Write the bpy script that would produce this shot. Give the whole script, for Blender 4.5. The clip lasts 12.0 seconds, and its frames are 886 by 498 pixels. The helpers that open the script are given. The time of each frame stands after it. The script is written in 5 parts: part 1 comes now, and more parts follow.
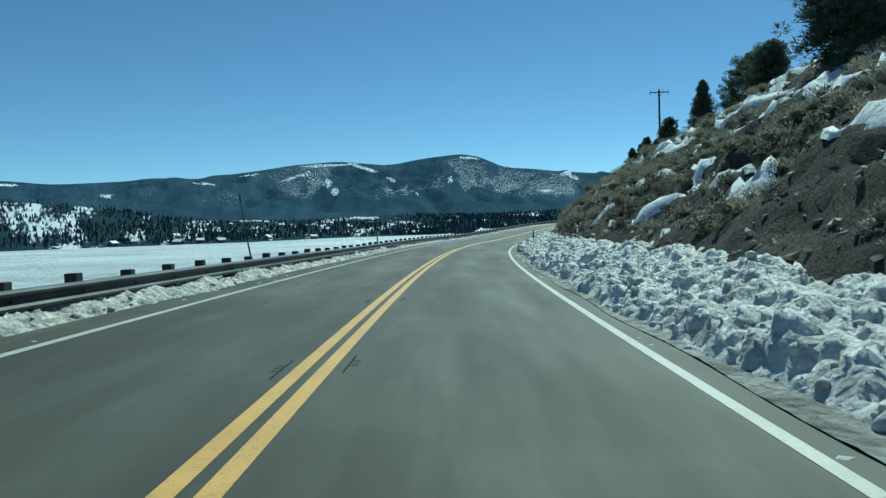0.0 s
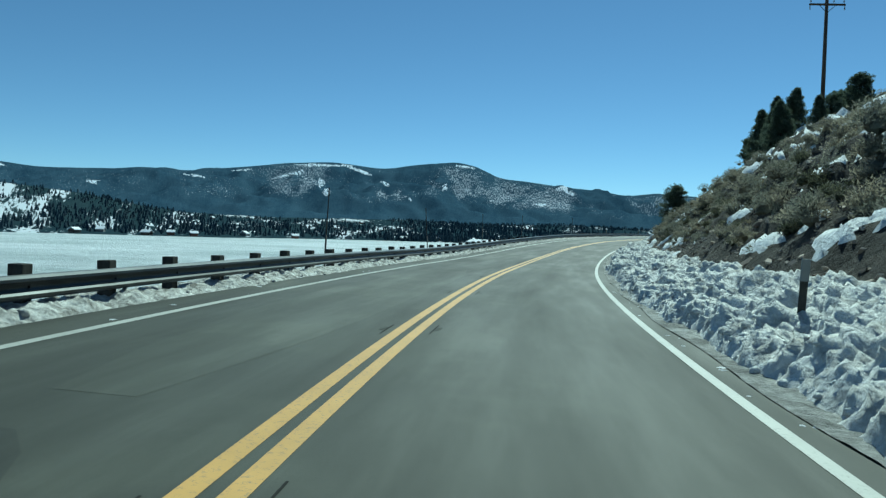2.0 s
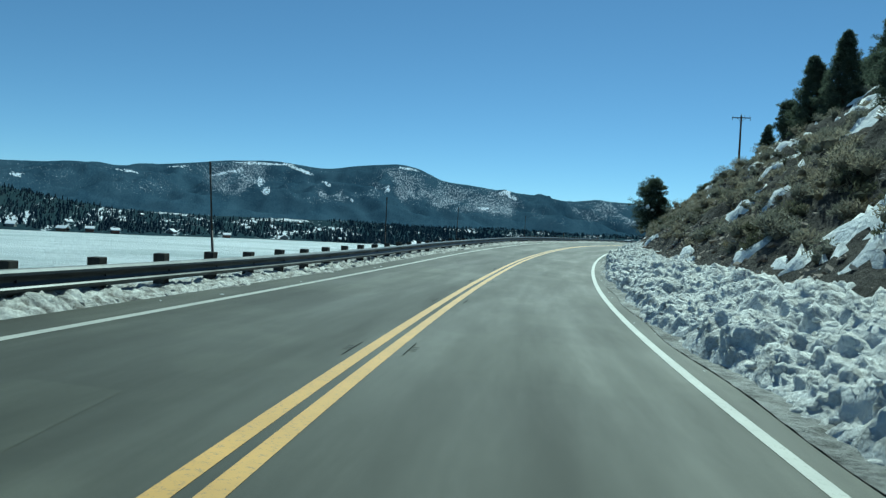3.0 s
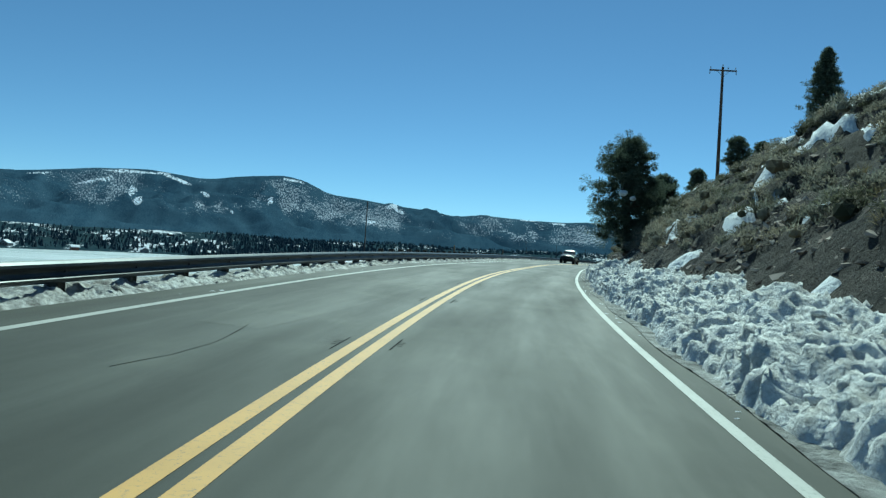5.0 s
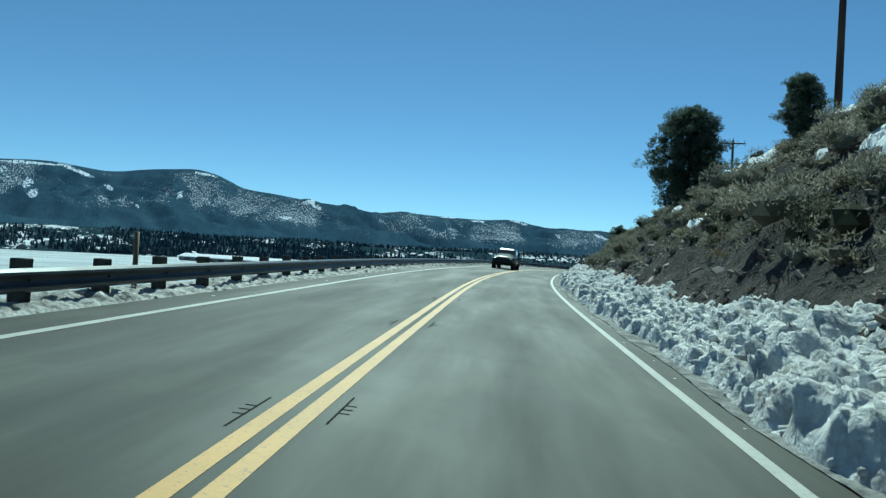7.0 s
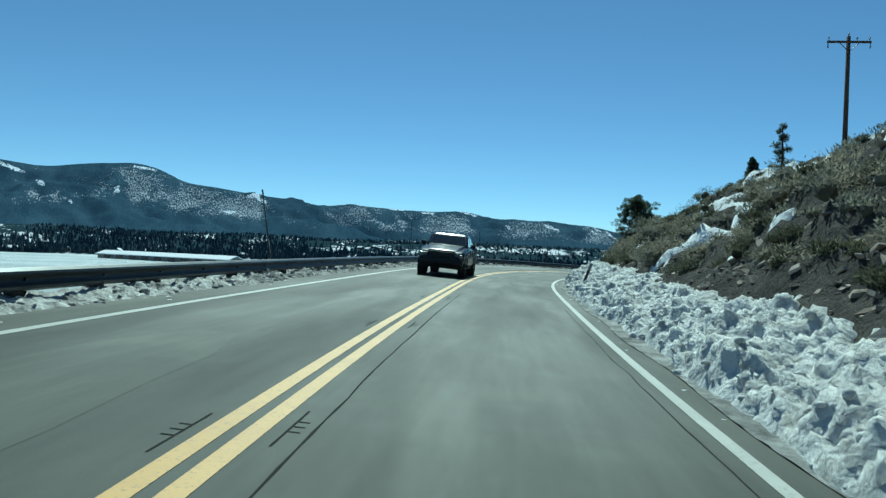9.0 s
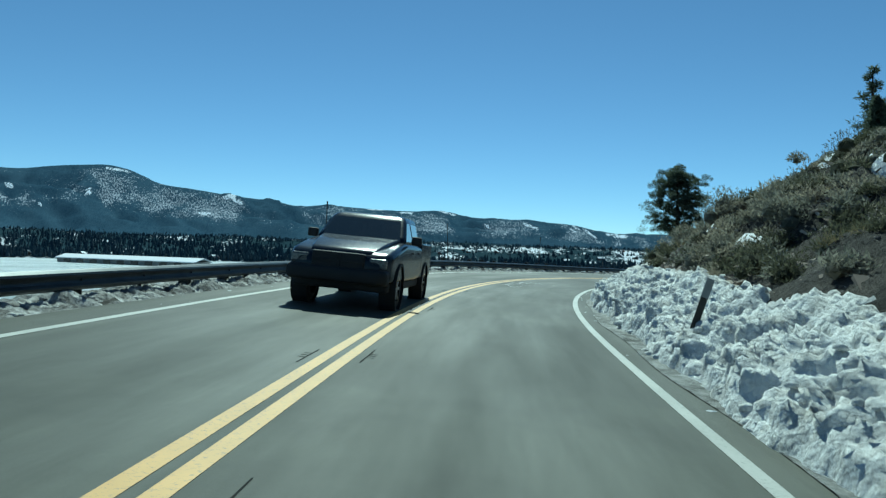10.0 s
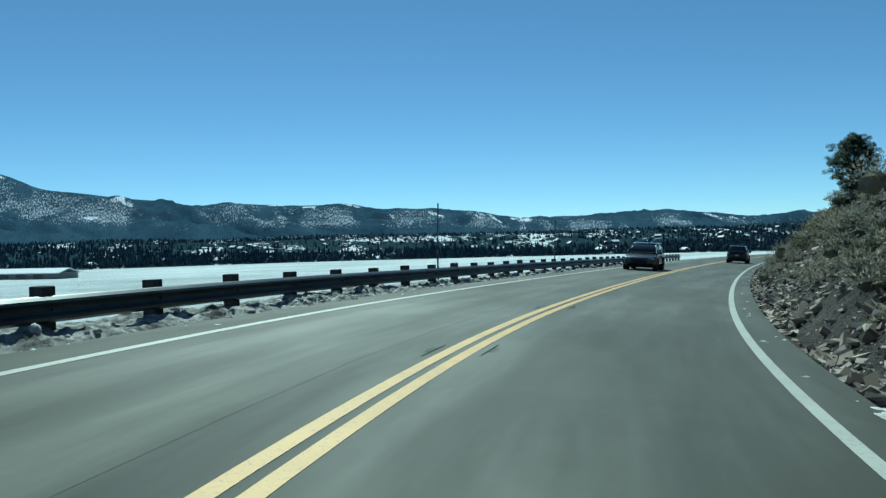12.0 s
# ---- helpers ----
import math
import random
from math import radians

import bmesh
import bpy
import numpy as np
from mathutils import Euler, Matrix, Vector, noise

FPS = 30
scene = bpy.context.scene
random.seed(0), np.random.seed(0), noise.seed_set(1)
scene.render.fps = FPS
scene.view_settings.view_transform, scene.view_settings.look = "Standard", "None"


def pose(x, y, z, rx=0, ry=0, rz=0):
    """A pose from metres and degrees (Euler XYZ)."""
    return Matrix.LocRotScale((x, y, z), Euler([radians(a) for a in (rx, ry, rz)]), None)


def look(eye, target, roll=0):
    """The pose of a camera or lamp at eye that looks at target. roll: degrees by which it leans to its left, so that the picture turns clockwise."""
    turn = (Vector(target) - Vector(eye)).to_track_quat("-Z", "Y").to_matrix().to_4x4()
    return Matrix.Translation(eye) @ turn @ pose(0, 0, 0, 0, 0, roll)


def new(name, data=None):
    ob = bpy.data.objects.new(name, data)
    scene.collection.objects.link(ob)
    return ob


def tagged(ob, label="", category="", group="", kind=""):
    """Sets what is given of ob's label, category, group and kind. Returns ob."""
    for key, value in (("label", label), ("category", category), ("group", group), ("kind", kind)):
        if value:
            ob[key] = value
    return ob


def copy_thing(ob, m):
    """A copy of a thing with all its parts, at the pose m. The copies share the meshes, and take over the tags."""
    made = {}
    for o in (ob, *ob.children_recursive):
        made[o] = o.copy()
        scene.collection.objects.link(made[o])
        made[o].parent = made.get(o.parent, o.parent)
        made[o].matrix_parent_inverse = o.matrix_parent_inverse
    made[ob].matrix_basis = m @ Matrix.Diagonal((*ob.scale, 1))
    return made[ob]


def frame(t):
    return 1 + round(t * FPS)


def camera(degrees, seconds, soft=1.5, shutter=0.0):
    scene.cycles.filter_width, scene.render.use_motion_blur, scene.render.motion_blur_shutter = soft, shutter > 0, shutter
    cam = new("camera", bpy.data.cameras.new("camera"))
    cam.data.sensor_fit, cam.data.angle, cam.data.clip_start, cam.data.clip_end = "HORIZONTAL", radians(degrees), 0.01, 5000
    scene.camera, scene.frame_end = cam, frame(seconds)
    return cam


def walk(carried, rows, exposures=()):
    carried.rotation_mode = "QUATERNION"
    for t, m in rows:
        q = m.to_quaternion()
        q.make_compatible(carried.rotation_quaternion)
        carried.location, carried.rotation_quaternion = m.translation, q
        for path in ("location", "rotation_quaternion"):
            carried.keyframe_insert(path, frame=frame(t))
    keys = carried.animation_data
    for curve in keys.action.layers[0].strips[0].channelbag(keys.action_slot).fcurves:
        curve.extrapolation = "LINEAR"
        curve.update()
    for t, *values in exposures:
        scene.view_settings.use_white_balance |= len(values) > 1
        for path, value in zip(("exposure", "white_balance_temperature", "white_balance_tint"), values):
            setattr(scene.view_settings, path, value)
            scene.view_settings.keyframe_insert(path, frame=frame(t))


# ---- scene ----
# ---------------------------------------------------------------- camera
EXPO, KELVIN, TINT = (0.0, 0.05, 0.05), (5330, 5300, 5270), -23
SKY, SUN = 0.089, 4.65
# kind, along, offset, turn, size
TREES = [("spire", 116.6, 15.4, 40, 0.97), ("crown", 119.5, 14.6, 90, 0.36), ("crown", 166.5, 13.9, 90, 0.38), ("tall", 113, 16.0, 10, 0.5), ("tall", 160, 17.6, 70, 0.52), ("crown", 174, 17.0, 15, 0.32),
         ("crown", 36, 20.5, 30, 1.15), ("tall", 31, 17.5, 120, 0.9), ("spire", 107, 16.5, 200, 0.8), ("crown", 95, 18.0, 250, 0.36), ("crown", 84, 18.5, 300, 0.46),
         ("crown", 194, 10.8, 33, 0.84), ("crown", 183.5, 13.4, 77, 0.40), ("lone", 274, 8.4, 160, 0.68),
         ("crown", 55, 22, 10, 0.62), ("tall", 68, 24, 80, 0.48), ("crown", 140, 24, 60, 0.8), ("tall", 150, 26, 20, 0.8), ("spire", 222, 20, 15, 0.9), ("spire", 238, 14.4, 25, 0.45), ("spire", 103, 17.4, 140, 0.5)]
# along, offset, height of the top above the pavement
POLES = [(106.2, 18.2, 18.9), (184.6, 15.2, 19.5), (238.0, 19.4, 15.3)]

# seconds, place in metres, heading, tilt and lean in degrees
PATH = [
    (0.0, 1.380, 0.009, 1.257, 0.47, -1.89, 1.71),
    (0.5, 1.322, 11.658, 1.150, 0.77, -2.94, 0.33),
    (1.0, 1.522, 23.272, 1.037, 2.49, -2.75, -0.20),
    (1.5, 2.040, 34.915, 0.927, 1.80, -1.88, -0.83),
    (2.0, 2.915, 46.636, 0.840, -0.14, -1.26, -1.92),
    (2.5, 4.141, 58.096, 0.782, -2.34, -1.00, -2.67),
    (3.0, 5.839, 69.269, 0.728, -4.56, -0.87, -2.95),
    (3.5, 7.854, 80.000, 0.682, -7.07, -0.45, -3.01),
    (4.0, 10.169, 90.392, 0.731, -9.34, -0.03, -3.08),
    (4.5, 12.759, 100.448, 0.901, -11.37, 0.38, -3.16),
    (5.0, 15.616, 110.222, 1.133, -13.22, 0.69, -3.24),
    (5.5, 18.728, 119.774, 1.364, -14.94, 0.85, -3.30),
    (6.0, 22.053, 129.127, 1.589, -16.52, 0.83, -3.33),
    (6.5, 25.464, 137.940, 1.764, -18.07, 0.84, -3.09),
    (7.0, 29.013, 146.372, 1.892, -19.39, 0.80, -3.28),
    (7.5, 32.709, 154.690, 1.992, -20.55, 0.70, -3.27),
    (8.0, 36.443, 162.941, 2.091, -21.54, 0.56, -3.07),
    (8.5, 40.239, 171.110, 2.187, -22.41, 0.43, -2.75),
    (9.0, 44.197, 179.172, 2.273, -23.20, 0.40, -2.36),
    (9.5, 48.358, 187.115, 2.339, -23.91, 0.48, -1.93),
    (10.0, 52.491, 194.814, 2.394, -24.80, 0.42, -1.72),
    (10.5, 56.589, 202.229, 2.443, -25.43, 0.29, -1.77),
    (11.0, 60.681, 209.110, 2.483, -25.87, 0.19, -0.64),
    (11.5, 64.889, 215.525, 2.530, -27.48, 0.29, -0.04),
    (12.0, 69.674, 221.584, 2.541, -31.93, -0.30, 1.48),
]

cam = camera(61.61, 12.0, soft=1.35)
walk(cam, [(t, pose(x, y, z, 90 + tilt, lean, turn)) for t, x, y, z, turn, tilt, lean in PATH],
     exposures=[(t, e, k, TINT) for t, e, k in zip((0.0, 6.0, 12.0), EXPO, KELVIN)])

# ---------------------------------------------------------------- light
SUN_TURN, SUN_HEIGHT = 24.0, 48.0        # degrees clockwise from +y, above the horizon
world = bpy.data.worlds.new("winter_sky")
scene.world = world
world.use_nodes = True
sky = world.node_tree.nodes.new("ShaderNodeTexSky")
sky.sky_type = "NISHITA"
sky.sun_disc = False
sky.sun_elevation = radians(SUN_HEIGHT)
sky.sun_rotation = radians(SUN_TURN)
sky.altitude = 4000
sky.air_density = 1.0
sky.dust_density = 0.5
sky.ozone_density = 2.8
back = world.node_tree.nodes["Background"]
back.inputs["Strength"].default_value = SKY
world.node_tree.links.new(sky.outputs[0], back.inputs["Color"])
lamp = bpy.data.lights.new("sun", "SUN")
lamp.energy, lamp.angle, lamp.color = SUN, radians(0.55), (1.0, 0.95, 0.86)
sun = new("sun", lamp)
a, e = radians(SUN_TURN), radians(SUN_HEIGHT)
way = Vector((math.sin(a) * math.cos(e), math.cos(a) * math.cos(e), math.sin(e)))
sun.matrix_world = look(way * 400, (0, 0, 0))


# ---------------------------------------------------------------- materials
def graph(name):
    m = bpy.data.materials.new(name)
    m.use_nodes = True
    return m, m.node_tree, m.node_tree.nodes["Principled BSDF"]


def node(tree, kind, **values):
    n = tree.nodes.new("ShaderNode" + kind)
    for key, value in values.items():
        n.inputs[key].default_value = value
    return n


def ramp(tree, source, stops):
    n = tree.nodes.new("ShaderNodeValToRGB")
    els = n.color_ramp.elements
    while len(els) < len(stops):
        els.new(0.5)
    for el, (at, c) in zip(els, stops):
        el.position = at
        el.color = (*c, 1) if len(c) == 3 else c
    tree.links.new(source, n.inputs[0])
    return n.outputs[0]


def place(tree, stretch=(1, 1, 1), kind="Object"):
    co = tree.nodes.new("ShaderNodeTexCoord")
    mp = tree.nodes.new("ShaderNodeMapping")
    mp.inputs["Scale"].default_value = stretch
    tree.links.new(co.outputs[kind], mp.inputs[0])
    return mp.outputs[0]


def grain(tree, co, scale, detail=6.0, rough=0.6):
    n = node(tree, "TexNoise", Scale=scale, Detail=detail, Roughness=rough)
    tree.links.new(co, n.inputs["Vector"])
    return n.outputs[0]


def node_colour(tree, co, scale):
    n = node(tree, "TexNoise", Scale=scale, Detail=3.0)
    tree.links.new(co, n.inputs["Vector"])
    return n.outputs["Color"]


def mixed(tree, factor, one, two, mode="MIX"):
    n = tree.nodes.new("ShaderNodeMix")
    n.data_type, n.blend_type = "RGBA", mode
    for value, slot in ((factor, 0), (one, 6), (two, 7)):
        if isinstance(value, (int, float)):
            n.inputs[slot].default_value = value
        elif isinstance(value, tuple):
            n.inputs[slot].default_value = (*value, 1)
        else:
            tree.links.new(value, n.inputs[slot])
    return n.outputs[2]


def bumped(tree, bsdf, source, strength, distance):
    n = node(tree, "Bump", Strength=strength, Distance=distance)
    tree.links.new(source, n.inputs["Height"])
    tree.links.new(n.outputs[0], bsdf.inputs["Normal"])


def surface(name, dark, light, scale, fine, rough=0.8, bump=0.3, depth=0.02, metal=0.0, stretch=(1, 1, 1), own=0.0, third=0.0):
    """Two-scale mottled surface: large blotches between dark and light, fine grain on top."""
    m, tree, bsdf = graph(name)
    co = place(tree, stretch)
    big = ramp(tree, grain(tree, co, scale, 5), [(0.3, dark), (0.7, light)])
    small = grain(tree, co, fine, 8, 0.7)
    col = mixed(tree, 0.55, big, ramp(tree, small, [(0.25, (0.35,) * 3), (0.75, (1.0,) * 3)]), "MULTIPLY")
    if third:
        col = mixed(tree, 0.7, col, ramp(tree, grain(tree, co, third, 6, 0.75), [(0.35, (0.4,) * 3), (0.62, (1.25,) * 3)]), "MULTIPLY")
    if own:
        info = tree.nodes.new("ShaderNodeObjectInfo")
        col = mixed(tree, own, col, ramp(tree, info.outputs["Random"], [(0, (0.45,) * 3), (1, (1.0,) * 3)]), "MULTIPLY")
    tree.links.new(col, bsdf.inputs["Base Color"])
    bsdf.inputs["Roughness"].default_value = rough
    bsdf.inputs["Specular IOR Level"].default_value = 0.5 if metal else 0.15
    bsdf.inputs["Metallic"].default_value = metal
    if bump:
        bumped(tree, bsdf, small, bump, depth)
    return m


def plain(name, colour, rough=0.5, metal=0.0, coat=0.0, wear=0.25, scale=6.0):
    m, tree, bsdf = graph(name)
    co = place(tree)
    n = ramp(tree, grain(tree, co, scale, 6), [(0.3, tuple(c * (1 - wear) for c in colour)), (0.7, colour)])
    tree.links.new(n, bsdf.inputs["Base Color"])
    r = node(tree, "MapRange", **{"To Min": max(rough - 0.08, 0.02), "To Max": min(rough + 0.12, 1)})
    tree.links.new(grain(tree, co, scale * 4, 4), r.inputs[0])
    tree.links.new(r.outputs[0], bsdf.inputs["Roughness"])
    bsdf.inputs["Metallic"].default_value = metal
    bsdf.inputs["Coat Weight"].default_value = coat
    return m


def island_tint(name, low, high, rough=0.75, other=None, glow=0.0):
    """Leaves and needles: every clump takes its own tone."""
    m, tree, bsdf = graph(name)
    geo = tree.nodes.new("ShaderNodeNewGeometry")
    co = place(tree)
    tone = ramp(tree, geo.outputs["Random Per Island"], [(0.0, low), (1.0, high)])
    if other:
        tone = mixed(tree, ramp(tree, grain(tree, co, 0.75, 3), [(0.44, (0.0,) * 3), (0.54, (1.0,) * 3)]), tone, ramp(tree, geo.outputs["Random Per Island"], [(0.0, other[0]), (1.0, other[1])]))
    col = mixed(tree, 0.5, tone, ramp(tree, grain(tree, co, 1.3, 3), [(0.3, (0.45,) * 3), (0.7, (1.0,) * 3)]), "MULTIPLY")
    tree.links.new(col, bsdf.inputs["Base Color"])
    bsdf.inputs["Roughness"].default_value = rough
    bsdf.inputs["Specular IOR Level"].default_value = 0.15
    if glow:
        # thin leaves and twigs let light through
        thin = tree.nodes.new("ShaderNodeBsdfTranslucent")
        tree.links.new(col, thin.inputs["Color"])
        both = tree.nodes.new("ShaderNodeMixShader")
        both.inputs[0].default_value = glow
        tree.links.new(bsdf.outputs[0], both.inputs[1])
        tree.links.new(thin.outputs[0], both.inputs[2])
        tree.links.new(both.outputs[0], tree.nodes["Material Output"].inputs[0])
    return m


def asphalt_material(name="worn_asphalt", tone=1.0):
    m, tree, bsdf = graph(name)
    co = place(tree)
    along = node(tree, "UVMap")
    along.uv_map = "lane"
    mp = tree.nodes.new("ShaderNodeMapping")
    mp.inputs["Scale"].default_value = (1.0, 0.11, 1.0)
    tree.links.new(along.outputs[0], mp.inputs[0])
    streak = grain(tree, mp.outputs[0], 0.9, 5, 0.6)
    blot = grain(tree, co, 0.25, 5)
    fine = grain(tree, co, 60.0, 6, 0.8)
    col = ramp(tree, streak, [(at, tuple(tone * k for k in c)) for at, c in ((0.3, (0.043, 0.045, 0.034)), (0.5, (0.066, 0.068, 0.051)), (0.72, (0.116, 0.117, 0.090)))])
    col = mixed(tree, 0.5, col, ramp(tree, blot, [(0.34, (0.40,) * 3), (0.52, (0.62,) * 3), (0.58, (1.0,) * 3)]), "MULTIPLY")
    col = mixed(tree, 0.5, col, ramp(tree, fine, [(0.3, (0.5,) * 3), (0.7, (1.0,) * 3)]), "MULTIPLY")
    tree.links.new(col, bsdf.inputs["Base Color"])
    r = ramp(tree, streak, [(0.3, (0.76,) * 3), (0.7, (0.60,) * 3)])
    tree.links.new(r, bsdf.inputs["Roughness"])
    bsdf.inputs["Specular IOR Level"].default_value = 0.32
    bumped(tree, bsdf, fine, 0.35, 0.006)
    return m


def paint_material(name, colour):
    m, tree, bsdf = graph(name)
    co = place(tree)
    chips = grain(tree, co, 22.0, 8, 0.85)
    dirt = grain(tree, co, 1.2, 5)
    col = mixed(tree, ramp(tree, chips, [(0.36, (0.8,) * 3), (0.46, (0.0,) * 3)]), colour, (0.16, 0.15, 0.12))
    col = mixed(tree, 0.5, col, ramp(tree, dirt, [(0.3, (0.6,) * 3), (0.7, (1.0,) * 3)]), "MULTIPLY")
    tree.links.new(col, bsdf.inputs["Base Color"])
    bsdf.inputs["Roughness"].default_value = 0.55
    return m


def snow_material(name, clean, dirty, amount, scale=2.2, grit=18.0, bump_scale=9.0, stretch=(1, 1, 1)):
    """Old ploughed snow: grains and grit, with brown-grey dirt in blotches."""
    m, tree, bsdf = graph(name)
    co = place(tree, stretch)
    blot = grain(tree, co, scale, 8, 0.75)
    col = mixed(tree, ramp(tree, blot, [(0.62 - amount, (0.0,) * 3), (0.9 - amount, (1.0,) * 3)]), clean, dirty)
    specks = grain(tree, co, grit, 6, 0.8)
    col = mixed(tree, ramp(tree, specks, [(0.60, (0.0,) * 3), (0.70, (0.7,) * 3)]), col, tuple(0.45 * c for c in dirty))
    tree.links.new(col, bsdf.inputs["Base Color"])
    bsdf.inputs["Roughness"].default_value = 0.85
    bsdf.inputs["Specular IOR Level"].default_value = 0.25
    bsdf.inputs["Subsurface Weight"].default_value = 0.0
    lumps = node(tree, "TexVoronoi", Scale=bump_scale, Randomness=1.0)
    lumps.feature = "SMOOTH_F1"
    lumps.inputs["Smoothness"].default_value = 0.6
    warp = node(tree, "VectorMath")
    warp.operation = "MULTIPLY_ADD"
    tree.links.new(node_colour(tree, co, bump_scale * 0.8), warp.inputs[0])
    warp.inputs[1].default_value = (0.6 / bump_scale,) * 3
    tree.links.new(co, warp.inputs[2])
    tree.links.new(warp.outputs[0], lumps.inputs["Vector"])
    total = node(tree, "Math")
    total.operation = "MULTIPLY_ADD"
    total.inputs[1].default_value = -1.1
    tree.links.new(lumps.outputs["Distance"], total.inputs[0])
    tree.links.new(grain(tree, co, bump_scale * 1.3, 10, 0.8), total.inputs[2])
    bumped(tree, bsdf, total.outputs[0], 0.7, 0.6 / bump_scale)
    return m


def mountain_material(name, snow, wood, lit, scale, patch, most, glades="", upright=0.7, dim=0.85):
    """Wooded slope: dark haze-tinted conifers with snow showing between them in clusters, and open glades."""
    m, tree, bsdf = graph(name)
    along = node(tree, "UVMap")
    along.uv_map = "slope"
    mp = tree.nodes.new("ShaderNodeMapping")
    mp.inputs["Scale"].default_value = (1.0, upright, 1.0)
    tree.links.new(along.outputs[0], mp.inputs[0])
    cells = node(tree, "TexVoronoi", Scale=scale, Randomness=1.0)
    tree.links.new(mp.outputs[0], cells.inputs["Vector"])
    own = tree.nodes.new("ShaderNodeSeparateColor")
    tree.links.new(cells.outputs["Color"], own.inputs[0])
    if glades:
        spurs = tree.nodes.new("ShaderNodeAttribute")
        spurs.attribute_name = "thin_wood"
        shown = spurs.outputs["Fac"]
    else:
        shown = ramp(tree, grain(tree, mp.outputs[0], patch, 4, 0.6), [(0.44, (0.02,) * 3), (0.64, (most,) * 3)])
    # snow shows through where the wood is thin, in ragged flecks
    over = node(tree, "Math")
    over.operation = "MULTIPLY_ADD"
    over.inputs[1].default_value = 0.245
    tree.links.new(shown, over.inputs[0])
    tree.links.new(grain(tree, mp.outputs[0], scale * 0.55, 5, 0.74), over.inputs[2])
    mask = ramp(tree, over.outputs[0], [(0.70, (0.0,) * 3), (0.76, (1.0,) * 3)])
    if glades:
        field_in = tree.nodes.new("ShaderNodeAttribute")
        field_in.attribute_name = glades
        thin_out = ramp(tree, own.outputs[1], [(0.25, (0.0,) * 3), (0.45, (1.0,) * 3)])
    # haze-blue tones, wood to lit, spread by noise to add relief shading
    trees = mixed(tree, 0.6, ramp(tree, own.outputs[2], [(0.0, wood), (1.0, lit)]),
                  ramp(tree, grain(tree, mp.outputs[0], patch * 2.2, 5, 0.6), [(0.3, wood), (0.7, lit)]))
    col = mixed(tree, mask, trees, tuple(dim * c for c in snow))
    if glades:
        torn = node(tree, "Math")
        tree.links.new(field_in.outputs["Fac"], torn.inputs[0])
        tree.links.new(grain(tree, mp.outputs[0], 3.5, 6, 0.75), torn.inputs[1])
        bare = ramp(tree, torn.outputs[0], [(0.86, (0.0,) * 3), (0.98, (1.0,) * 3)])
        col = mixed(tree, mixed(tree, 1.0, bare, thin_out, "MULTIPLY"), col, snow)
    tree.links.new(col, bsdf.inputs["Base Color"])
    bsdf.inputs["Roughness"].default_value = 0.9
    bsdf.inputs["Specular IOR Level"].default_value = 0.0
    return m


M_ASPHALT = asphalt_material()
M_PALE_ASPHALT = asphalt_material("pale_patched_asphalt", 1.28)
M_DARK_ASPHALT = asphalt_material("dark_patched_asphalt", 0.72)
M_YELLOW = paint_material("yellow_road_paint", (0.62, 0.36, 0.085))
M_WHITE = paint_material("white_road_paint", (0.47, 0.47, 0.42))
M_TAR = plain("black_crack_sealant", (0.034, 0.034, 0.032), 0.9)
M_TAR.node_tree.nodes["Principled BSDF"].inputs["Specular IOR Level"].default_value = 0.05
M_BERM = snow_material("ploughed_snow", (0.71, 0.71, 0.69), (0.27, 0.26, 0.235), 0.17, 2.6, 26.0, 18.0)
M_VERGE = snow_material("gritty_roadside_snow", (0.70, 0.70, 0.67), (0.13, 0.122, 0.108), 0.25, 3.2, 16.0, 12.0)
# darker copy of the verge snow: grit plus backlit shade in the colour
M_SHADED_GRIT = snow_material("gritty_backlit_snow", (0.60, 0.60, 0.58), (0.055, 0.052, 0.047), 0.30, 2.4, 14.0, 12.0)
M_PATCH = snow_material("old_hillside_snow", (0.70, 0.72, 0.74), (0.46, 0.45, 0.42), 0.04, 1.0, 8.0)
M_EARTH = surface("dry_slope_earth", (0.040, 0.039, 0.036), (0.165, 0.150, 0.130), 0.9, 4.0, 0.95, 1.0, 0.3, third=14.0)
M_SLUSH = snow_material("gritty_slush", (0.40, 0.40, 0.38), (0.075, 0.074, 0.068), 0.26, 1.6, 12.0, 12.0)
M_ROCK = island_tint("weathered_rock_chips", (0.14, 0.108, 0.085), (0.58, 0.50, 0.42), 0.9)
M_BARK = surface("pine_bark", (0.035, 0.026, 0.02), (0.13, 0.09, 0.065), 3.0, 22.0, 0.95, 0.9, 0.03, stretch=(1, 1, 0.3))
M_NEEDLE = island_tint("pine_needles", (0.058, 0.082, 0.062), (0.165, 0.19, 0.135), glow=0.55)
M_SAGE = island_tint("sagebrush_twigs", (0.19, 0.175, 0.13), (0.42, 0.38, 0.29), 0.9, ((0.135, 0.142, 0.115), (0.32, 0.315, 0.26)), glow=0.5)
M_SCRUB = island_tint("dark_scrub_leaves", (0.055, 0.060, 0.040), (0.16, 0.16, 0.105), 0.9, glow=0.45)
M_DRYGRASS = island_tint("dry_grass_blades", (0.14, 0.115, 0.06), (0.36, 0.30, 0.17), 0.9, glow=0.4)
M_STEEL = surface("weathered_guardrail_steel", (0.045, 0.05, 0.052), (0.10, 0.105, 0.105), 1.1, 30.0, 0.40, 0.1, 0.003, metal=0.75)
M_POST = surface("grey_treated_timber", (0.030, 0.030, 0.028), (0.10, 0.098, 0.088), 4.0, 40.0, 0.9, 0.6, 0.01, stretch=(1, 1, 0.25), own=0.4)
M_POLE = surface("creosoted_pole_wood", (0.045, 0.034, 0.028), (0.12, 0.09, 0.07), 2.0, 30.0, 0.9, 0.5, 0.01, stretch=(1, 1, 0.15))
